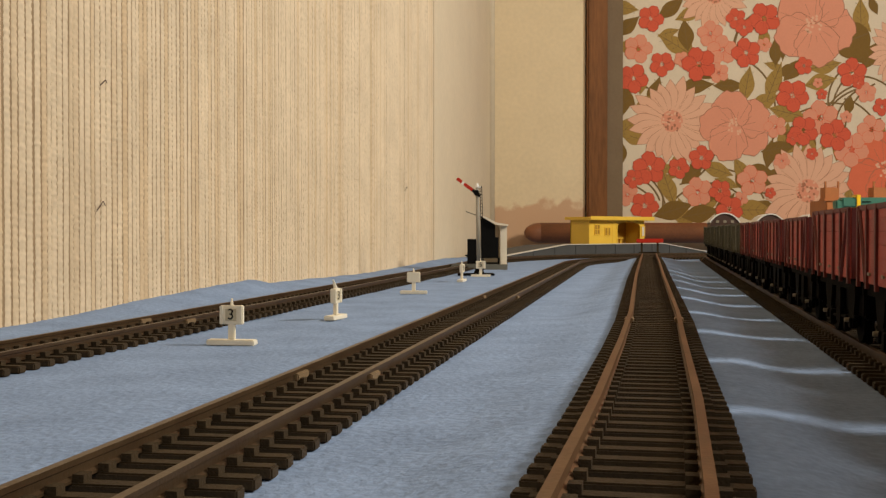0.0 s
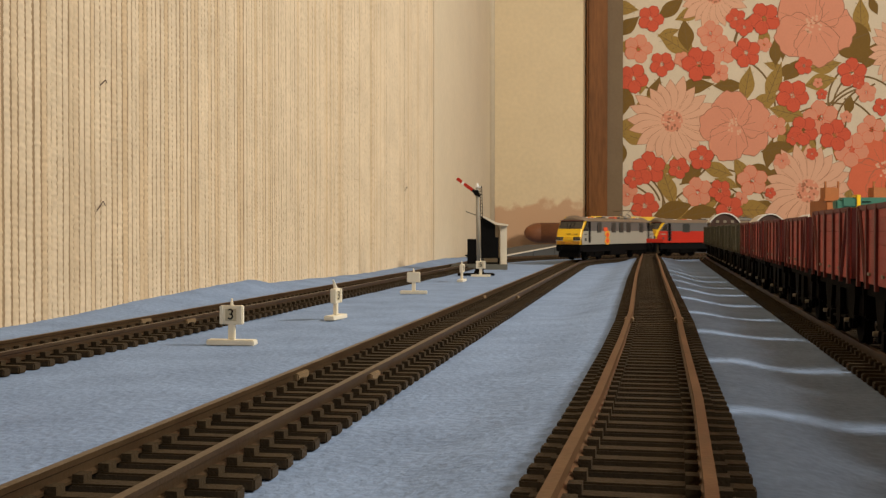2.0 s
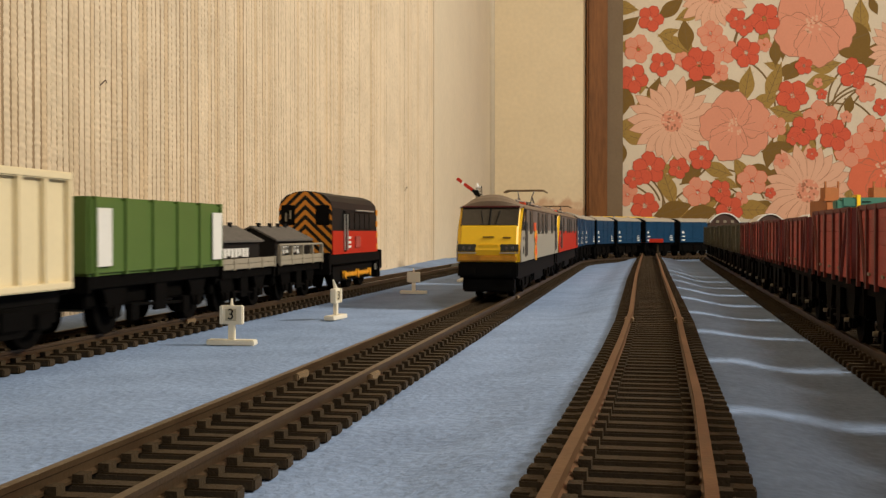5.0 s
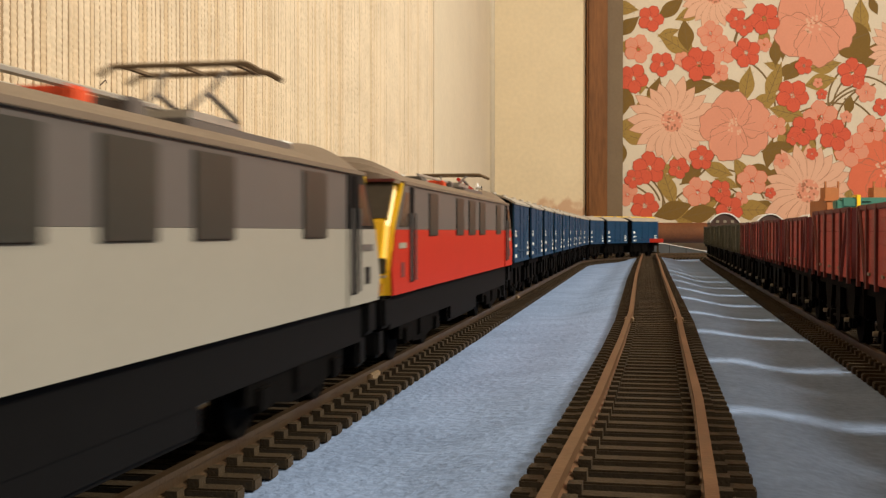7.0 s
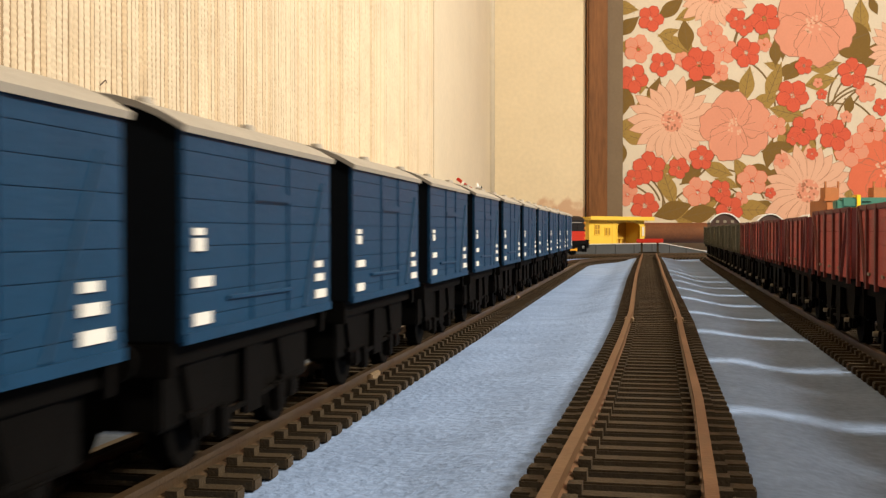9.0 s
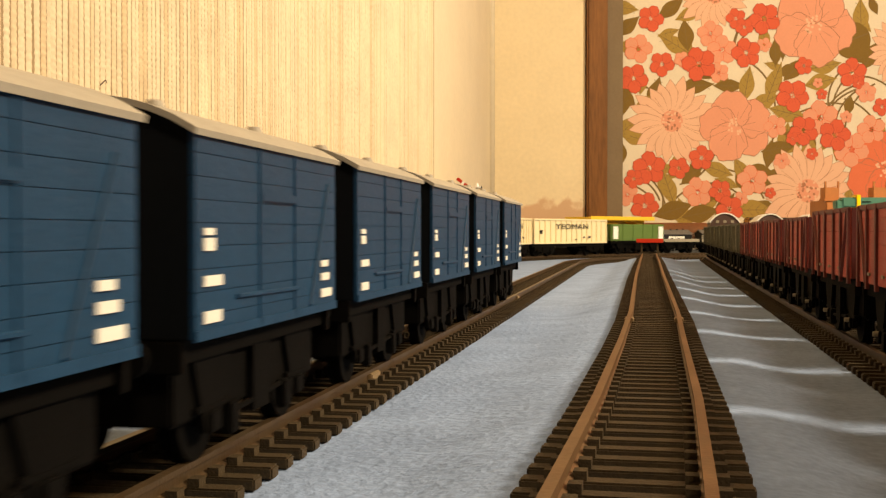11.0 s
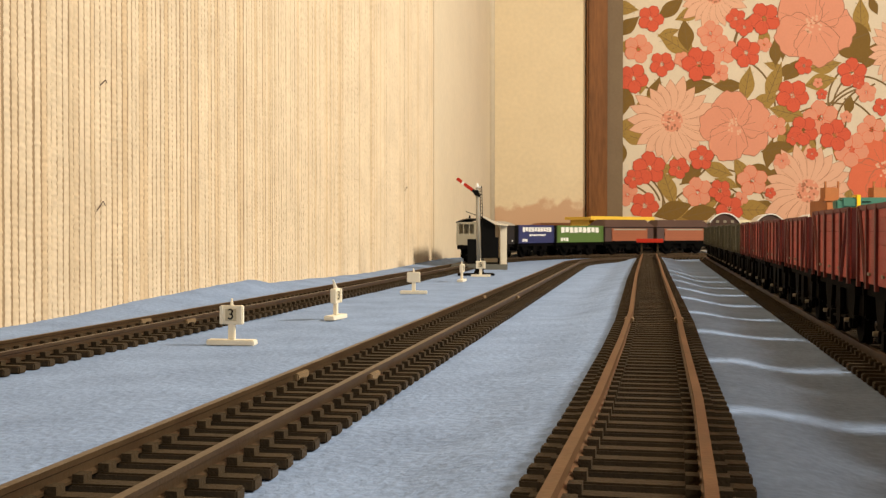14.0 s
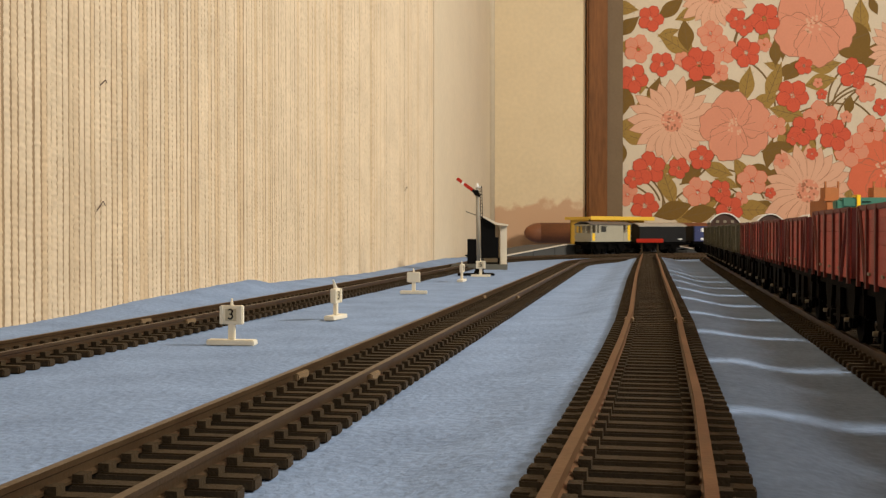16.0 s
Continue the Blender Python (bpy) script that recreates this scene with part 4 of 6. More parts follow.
    for s in (-1, 1):
        bm = B()
        for x0, x1 in ((-0.030, -0.002), (-0.002, 0.026)):
            box(bm, x0, x1, s * (half - 0.0004) - 0.0005, s * (half - 0.0004) + 0.0005, 0.0084, 0.0106, 0.0003)
        for x in (-0.030, -0.002, 0.026):
            cyl(bm, (x, s * (half - 0.001), 0.0095), (x, s * (half + 0.0006), 0.0095), 0.0022, 12)
        rods.append(part("coupling_rod", bm, CHASSIS_ORANGE, root, "orange coupling rod"))
    return root, rods


def flat_wagon(railed):
    label = "weathered grey low wagon with " + ("upper rail" if railed else "plank sides") + " and dark hut load"
    root = tagged(new("flat_wagon"), label, "goods wagon", "low wagons behind the shunter")
    L, half = 0.070, 0.0145
    underframe(root, L, 0.040, floor=0.0165)
    bm = B()
    box(bm, -L / 2, L / 2, -half, half, 0.0165, 0.0178)
    part("deck", bm, UNDER_BLACK, root)
    for s in (-1, 1):
        for z0, z1 in ((0.0168, 0.0189), (0.0190, 0.0211)):
            bm = B()
            box(bm, -L / 2 + 0.0004, L / 2 - 0.0004, s * half - 0.0006, s * half + 0.0006, z0, z1, 0.0002)
            part("plank", bm, WEATHER, root, "weathered grey side plank")
        if railed:
            bm = B()
            box(bm, -L / 2, L / 2, s * half - 0.0005, s * half + 0.0005, 0.0256, 0.0266, 0.0002)
            part("side_rail", bm, WEATHER, root, "weathered grey upper rail")
        for k in range(5):
            bm = B()
            x = -L / 2 + 0.0012 + k * (L - 0.0024) / 4
            box(bm, x - 0.0007, x + 0.0007, s * half - 0.0009, s * half + 0.0009, 0.0165, 0.0260 if railed else 0.0212)
            part("stake", bm, WEATHER, root)
    bm = B()
    box(bm, -0.031, 0.024, -0.0112, 0.0112, 0.0178, 0.0285)
    prism(bm, [(-0.0112, 0.0284), (0.0112, 0.0284), (0.0, 0.0338)], "x", -0.031, 0.024)
    load = part("hut_load", bm, GREY_DARK, root, "dark hut body with gable ends")
    for s in (-1, 1):
        bm = B()
        prism(bm, [(0.0, 0.0340), (s * 0.0128, 0.0277), (s * 0.0128, 0.0285), (0.0, 0.0349)], "x", -0.0325, 0.0255)
        part("roof_slope", bm, STONE, load, "rough grey-brown sloping roof")
        letters(load, -0.020, 0.010, 0.0215, 0.0252, 7, 0.0113) if s > 0 else None
    for x in (-0.024, -0.008, 0.004, 0.015):
        bm = B()
        cyl(bm, (x, -0.001, 0.0338), (x, -0.001, 0.0362), 0.0009, 8, 0.0012)
        part("knob", bm, GREY_DARK, load)
    return root


def text_part(words, size, mat, parent, m, width=None, label=""):
    cu = bpy.data.curves.new("lettering", "FONT")
    cu.body, cu.size, cu.align_x, cu.align_y, cu.extrude = words, size, "CENTER", "CENTER", 0.0001
    tmp = bpy.data.objects.new("lettering_tmp", cu)
    scene.collection.objects.link(tmp)
    dg = bpy.context.evaluated_depsgraph_get()
    me = bpy.data.meshes.new_from_object(tmp.evaluated_get(dg))
    bpy.data.objects.remove(tmp)
    me.materials.clear()
    me.materials.append(mat)
    if width:
        xs = [v.co.x for v in me.vertices]
        k = width / (max(xs) - min(xs))
        for v in me.vertices:
            v.co.x *= k
    ob = new("lettering", me)
    ob.parent = parent
    ob.matrix_basis = m
    return tagged(ob, label)


def stone_hopper():
    """Long cream stone hopper on bogies with ribbed sides."""
    root = tagged(new("stone_hopper"), "long cream ribbed bogie hopper wagon with black lettering", "hopper wagon", "cream hoppers")
    L, half, lo, hi = 0.158, 0.0150, 0.0140, 0.0415
    bm = B()
    prism(bm, [(-L / 2, lo), (L / 2, lo), (L / 2, hi), (-L / 2, hi)], "y", -half + 0.0006, half - 0.0006)
    body = part("body", bm, CREAM, root)
    for s in (-1, 1):
        bm = B()
        box(bm, -L / 2, L / 2, s * half - 0.0008, s * half + 0.0008, hi - 0.0016, hi + 0.0004, 0.0003)
        box(bm, -L / 2, L / 2, s * half - 0.0008, s * half + 0.0006, lo - 0.0003, lo + 0.0016, 0.0003)
        part("top_rail", bm, CREAM, root)
        first = None
        for k in range(15):
            x = -L / 2 + 0.001 + k * (L - 0.002) / 14
            if first is None:
                bm = B()
                box(bm, -0.0010, 0.0010, -0.0007, 0.0007, lo, hi, 0.0003)
                first = part("rib", bm, CREAM, root, m=pose(x, s * half, 0))
            else:
                again(first, pose(x, s * half, 0))
    for s in (-1, 1):
        rot = pose(0.0, s * (half + 0.0010), 0.0330, 90, 0, 0) if s < 0 else pose(0.0, s * (half + 0.0010), 0.0330, 90, 0, 180)
        text_part("YEOMAN", 0.0085, GREY_DARK, root, rot, 0.070)
        bm = B()
        y = s * (half + 0.0009)
        f = -s
        for x0, x1, z0, z1 in ((-0.068, -0.063, 0.0250, 0.0292), (0.024, 0.0265, 0.0200, 0.0218), (0.036, 0.040, 0.0200, 0.0222), (0.006, 0.010, 0.0180, 0.0190)):
            a, b = sorted((f * x0, f * x1))
            box(bm, a, b, y - 0.0002, y + 0.0002, z0, z1)
        part("panel_bar", bm, GREY_DARK, root, "small dark marking bars")
    bm = B()
    box(bm, -L / 2, L / 2, -half + 0.003, half - 0.003, 0.0100, lo, 0.0004)
    part("underframe", bm, BLACK, root, "black underframe")
    for x in (-0.055, 0.055):
        bogie(root, x, 0.026, 0.0122)
    return root


def green_hopper():
    root = tagged(new("ballast_hopper"), "dark green hopper wagon with pale lettering patches at its ends", "hopper wagon")
    L, half, lo, hi = 0.094, 0.0145, 0.0165, 0.0375
    underframe(root, L, 0.058, floor=0.0165)
    bm = B()
    box(bm, -L / 2, L / 2, -half, half, lo, hi, 0.0008)
    part("body", bm, GREEN, root)
    for s in (-1, 1):
        for k in range(6):
            bm = B()
            x = -L / 2 + 0.003 + k * (L - 0.006) / 5
            box(bm, x - 0.0008, x + 0.0008, s * half - 0.0007, s * half + 0.0007, lo, hi)
            part("rib", bm, GREEN, root)
    bars(root, [(-0.044, -0.036, 0.0190, 0.0345), (0.036, 0.044, 0.0190, 0.0345)], WHITE, at=half + 0.0007)
    return root


def covered_hopper():
    root = tagged(new("covered_wagon"), "orange-brown wagon under a dark pitched roof sheet", "goods wagon", "brown covered wagons")
    L, half = 0.082, 0.0148
    underframe(root, L, 0.046, floor=0.0150)
    bm = B()
    box(bm, -L / 2, L / 2, -half + 0.0004, half - 0.0004, 0.0150, 0.0325)
    part("body", bm, BROWN_DARK, root)
    planks(root, L - 0.022, half, 0.0155, 0.0300, 5, BROWN)
    bars(root, [(-0.027, 0.027, 0.0280, 0.0296)], WEATHER, at=half + 0.0005, label="pale stripe")
    bm = B()
    prism(bm, [(-L / 2 - 0.001, 0.0318), (-L / 2 + 0.007, 0.0405), (L / 2 - 0.007, 0.0405), (L / 2 + 0.001, 0.0318)], "y", -half - 0.0012, half + 0.0012)
    for v in bm.verts:
        if v.co.z > 0.04:
            v.co.y *= 0.45
    part("roof_sheet", bm, BROWN_DARK, root, "dark brown pitched roof sheet")
    return root


def open_wagon(name, label, mat, patch):
    root = tagged(new(name), label, "open wagon", "lettered open wagons")
    L, half, lo, hi = 0.084, 0.0148, 0.0150, 0.0345
    underframe(root, L, 0.046, floor=0.0150)
    planks(root, L, half, lo, hi, 7, mat)
    bm = B()
    for e in (-1, 1):
        box(bm, e * L / 2 - 0.0008, e * L / 2 + 0.0008, -half, half, lo, hi)
    part("end", bm, GREY_DARK, root)
    bm = B()
    box(bm, -L / 2, L / 2, -half + 0.001, half - 0.001, lo, lo + 0.001)
    part("floor", bm, UNDER_BLACK, root)
    bm = B()
    for s in (-1, 1):
        for x in (-L / 2 + 0.001, L / 2 - 0.001):
            box(bm, x - 0.001, x + 0.001, s * half - 0.0008, s * half + 0.0008, lo, hi)
    part("corner_plate", bm, mat, root)
    for spot in patch:
        letters(root, *spot, half + 0.0005)
    return root


def dark_van():
    root = tagged(new("dark_van"), "dark brown covered van with grey roof", "goods van")
    L, half, lo, eave, crown = 0.084, 0.0150, 0.0160, 0.0385, 0.0425
    underframe(root, L, 0.046, floor=0.0160)
    bm = B()
    box(bm, -L / 2 + 0.0005, L / 2 - 0.0005, -half + 0.0005, half - 0.0005, lo, eave)
    prism(bm, van_outline(half - 0.0006, eave - 0.0002, crown - 0.001), "x", -L / 2 + 0.0004, L / 2 - 0.0004)
    part("body", bm, GREY_DARK, root)
    planks(root, L, half, lo, eave, 8, GREY_DARK)
    bm = B()
    out = van_outline(half + 0.001, eave - 0.0004, crown)
    prism(bm, out + [(y * 0.985, z - 0.0009) for y, z in out[::-1]], "x", -L / 2 - 0.001, L / 2 + 0.001)
    part("roof", bm, ROOF_PALE, root, "pale curved roof")
    bars(root, [(-0.030, -0.026, 0.0180, 0.0200), (0.028, 0.034, 0.0190, 0.0205)], WHITE, at=half + 0.0005)
    return root


def brake_van():
    root = tagged(new("brake_van"), "grey-green brake van with end veranda and yellow ends", "brake van")
    L, half, lo, eave, crown = 0.082, 0.0150, 0.0175, 0.0415, 0.0455
    underframe(root, L, 0.048, floor=0.0175)
    cab = 0.026
    bm = B()
    box(bm, -cab, cab, -half, half, lo, eave)
    part("cabin", bm, BRAKE_GREY, root, "pale grey planked cabin")
    for s in (-1, 1):
        for e in (-1, 1):
            a, b = sorted((e * cab, e * L / 2))
            part("veranda_side", box(B(), a, b, s * half - 0.0005, s * half + 0.0005, lo, 0.0300), BRAKE_GREY, root)
        for x in (-0.032, 0.032):
            bm = B()
            box(bm, x - 0.0012, x + 0.0012, s * half - 0.0007, s * half + 0.0007, lo, eave)
            part("veranda_post", bm, BRAKE_GREY, root)
        bm = B()
        box(bm, -0.022, -0.011, s * (half + 0.0001) - 0.0004, s * (half + 0.0001) + 0.0004, 0.0310, 0.0390, 0.0002)
        part("side_window", bm, GLASS, root)
    for e in (-1, 1):
        x = e * L / 2
        bm = B()
        box(bm, x - 0.0006, x + 0.0006, -half, half, lo, 0.0295)
        box(bm, x - 0.0006, x + 0.0006, -half, half, 0.0392, eave)
        for y in (-half + 0.0008, -0.0040, half - 0.0008):
            box(bm, x - 0.0006, x + 0.0006, y - 0.0010, y + 0.0010, 0.0295, 0.0392)
        part("end_panel", bm, BRAKE_GREY, root, "grey end with open window bays")
        bm = B()
        for y in (0.0020, 0.0080):
            box(bm, x - 0.0004, x + 0.0004, y - 0.0003, y + 0.0003, 0.0295, 0.0392)
        part("window_bar", bm, BRAKE_GREY, root)
        bm = B()
        for s in (-1, 1):
            a, b = sorted((e * (L / 2 - 0.006), e * (L / 2 - 0.001)))
            box(bm, a, b, s * half + s * 0.0003 - 0.0004, s * half + s * 0.0003 + 0.0004, 0.0190, 0.0405 if e > 0 else 0.0290)
        part("yellow_patch", bm, YELLOW, root, "yellow end patch")
    bm = B()
    box(bm, -L / 2, L / 2, -half + 0.001, half - 0.001, lo, lo + 0.0012)
    part("floor", bm, UNDER_BLACK, root)
    bm = B()
    out = van_outline(half + 0.001, eave - 0.0002, crown)
    prism(bm, out + [(y * 0.985, z - 0.0009) for y, z in out[::-1]], "x", -L / 2 - 0.002, L / 2 + 0.002)
    roof = part("roof", bm, GREY_ROOF, root, "grey curved roof")
    bm = B()
    cyl(bm, (-0.024, 0.004, crown - 0.0012), (-0.024, 0.004, crown + 0.003), 0.0009, 10)
    part("chimney", bm, BLACK, roof)
    return root


# ---- printed flowers of the wallpaper, flat on the end wall ----
PRINT = {
    "pale": material("print_pale_pink", (0.76, 0.43, 0.28), 0.8, 0, 0.05, 20, spec=0.2),
    "pink": material("print_pink", (0.73, 0.30, 0.185), 0.8, 0, 0.05, 20, spec=0.2),
    "coral": material("print_coral", (0.72, 0.165, 0.080), 0.8, 0, 0.05, 20, spec=0.2),
    "red": material("print_red", (0.66, 0.110, 0.055), 0.8, 0, 0.06, 20, spec=0.2),
    "deep": material("print_deep_red", (0.40, 0.060, 0.035), 0.8, 0, 0.06, 20, spec=0.2),
    "vein": material("print_vein", (0.40, 0.16, 0.09), 0.8, 0, 0.05, 20, spec=0.2),
    "leaf": material("print_olive", (0.36, 0.22, 0.055), 0.8, 0, 0.08, 20, spec=0.2),
    "dark": material("print_dark_olive", (0.205, 0.115, 0.026), 0.8, 0, 0.08, 20, spec=0.2),
    "stem": material("print_stem", (0.20, 0.12, 0.045), 0.8, 0, 0.06, 20, spec=0.2),
    "dot": material("print_dot", (0.80, 0.62, 0.46), 0.8, 0, 0.04, 20, spec=0.2),
}
UNIT = 0.001215
WALL_FACE = BACK + 0.012
LAYER = [0.0]


def motif(name, polys, mats):
    """One printed shape: polygons of (x, z) in layers, each with a material number."""
    me = bpy.data.meshes.new(name)
    verts, faces, idx = [], [], []
    for depth, mi, poly in polys:
        b = len(verts)
        verts += [(x, -0.000003 * depth, z) for x, z in poly]
        faces.append(tuple(range(b, b + len(poly))))
        idx.append(mi)
    me.from_pydata(verts, [], faces)
    for m in mats:
        me.materials.append(PRINT[m])
    me.polygons.foreach_set("material_index", idx)
    return me


def petal(angle, r0, r1, w, n=9, tip=0.5, notch=0.0):
    pts = []
    for i in range(n):
        u = i / (n - 1)
        pts.append((r0 + (r1 - r0) * u, w * math.sin(math.pi * min(1, u ** tip)) if u < 1 else 0))
    lower = [(a, -b) for a, b in pts[::-1]]
    loop = pts + lower[1:-1]
    c, s = math.cos(angle), math.sin(angle)
    return [(c * a - s * b, s * a + c * b) for a, b in loop]


def disc(x, z, r, n=10, ph=0.0):
    return [(x + r * math.cos(ph + 2 * math.pi * i / n), z + r * math.sin(ph + 2 * math.pi * i / n)) for i in range(n)]


def streak(x0, z0, x1, z1, w):
    d = math.hypot(x1 - x0, z1 - z0)
    nx, nz = -(z1 - z0) / d * w / 2, (x1 - x0) / d * w / 2
    return [(x0 + nx, z0 + nz), (x0 - nx, z0 - nz), (x1 - nx, z1 - nz), (x1 + nx, z1 + nz)]


def daisy_mesh(r, rnd):
    polys = []
    n = 21
    for i in range(n):
        a = 2 * math.pi * i / n + rnd.uniform(-0.05, 0.05)
        rr = r * rnd.uniform(0.86, 1.04)
        w = rnd.uniform(0.125, 0.150) * r
        polys.append((0.6 * i, 1, petal(a, 0.06 * r, rr + 0.010 * r, w + 0.008 * r, n=13, tip=1.35)))
        polys.append((0.6 * i + 0.3, 0, petal(a, 0.06 * r, rr, w, n=13, tip=1.35)))
        c, s = math.cos(a + 0.04), math.sin(a + 0.04)
        polys.append((0.6 * i + 0.45, 1, streak(0.3 * r * c, 0.3 * r * s, 0.68 * r * c, 0.68 * r * s, 0.006 * r)))
    polys.append((13.5, 2, disc(0, 0, 0.24 * r, 16)))
    for k in range(46):
        a, q = rnd.uniform(0, 6.28), 0.24 * r * math.sqrt(rnd.random())
        polys.append((14 + k * 0.3, 1 if k % 2 else 0, disc(q * math.cos(a), q * math.sin(a), 0.026 * r, 6)))
    return motif("daisy_print", polys, ("pale", "vein", "pink"))


def round_flower_mesh(r, rnd, body, line, heart, lobes=5):
    polys = []
    core = 0.47 if r > 0.05 else 0.58
    for i in range(lobes):
        a = 2 * math.pi * i / lobes + rnd.uniform(-0.1, 0.1)
        c, s = math.cos(a), math.sin(a)
        for grow, dp, mi in ((0.016 if r > 0.05 else 0.030, 0.0, 1), (0.0, 0.3, 0)):
            edge = [(1 + 0.05 * math.sin(7 * 2 * math.pi * k / 28 + i) + 0.035 * math.cos(11 * 2 * math.pi * k / 28 + 2 * i)) * ((0.52 if r > 0.05 else 0.42) + grow) * r for k in range(28)]
            polys.append((i * 0.6 + dp, mi, [(core * r * c + q * math.cos(2 * math.pi * k / 28), core * r * s + q * math.sin(2 * math.pi * k / 28)) for k, q in enumerate(edge)]))
    for i in range(lobes * 3):
        a = 2 * math.pi * i / (lobes * 3) + rnd.uniform(-0.05, 0.05)
        c, s = math.cos(a), math.sin(a)
        q = 0.88 if i % 3 == 1 else rnd.uniform(0.4, 0.6)
        polys.append((3.6 + i * 0.02, 1, streak(0.25 * r * c, 0.25 * r * s, q * r * c, q * r * s, 0.009 * r)))
    for k in range(20):
        a, q = rnd.uniform(0, 6.28), 0.22 * r * math.sqrt(rnd.random())
        polys.append((4.5 + k * 0.02, 2, disc(q * math.cos(a), q * math.sin(a), 0.034 * r, 7)))
    return motif("flower_print", polys, (body, line, heart))


def leaf_mesh(r, rnd, body):
    polys = [(1, 0, [(x - r, z) for x, z in [(x2, z2 * (0.45 + 0.55 * math.sin(math.pi * min(1.0, max(0.0, x2 / (2 * r)))))) for x2, z2 in petal(0, 0, 2 * r, 0.44 * r * rnd.uniform(0.85, 1.15), 14, 0.85)]])]
    polys.append((2, 1, streak(-0.95 * r, 0, 0.85 * r, 0, 0.03 * r)))
    for k in range(4):
        x = (-0.6 + 0.35 * k) * r
        for s in (-1, 1):
            polys.append((2 + 0.1 * k, 1, streak(x, 0, x + 0.24 * r, s * 0.26 * r, 0.018 * r)))
    return motif("leaf_print", polys, (body, "stem"))


def stem_mesh(r, rnd):
    polys, p, a = [], (-r, 0.0), 0.5
    for k in range(9):
        a -= 0.13
        q = (p[0] + 0.24 * r * math.cos(a), p[1] + 0.24 * r * math.sin(a))
        polys.append((1 + k * 0.02, 0, streak(*p, *q, 3.2 * UNIT)))
        p = q
    return motif("stem_print", polys, ("stem",))


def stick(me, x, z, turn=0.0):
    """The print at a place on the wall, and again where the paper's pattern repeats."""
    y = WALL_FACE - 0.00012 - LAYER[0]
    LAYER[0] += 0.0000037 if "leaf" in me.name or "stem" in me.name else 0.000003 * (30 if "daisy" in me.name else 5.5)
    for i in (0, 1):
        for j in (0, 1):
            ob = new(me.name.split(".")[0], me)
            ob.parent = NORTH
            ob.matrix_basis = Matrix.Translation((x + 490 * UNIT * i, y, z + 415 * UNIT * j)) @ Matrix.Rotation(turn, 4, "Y")


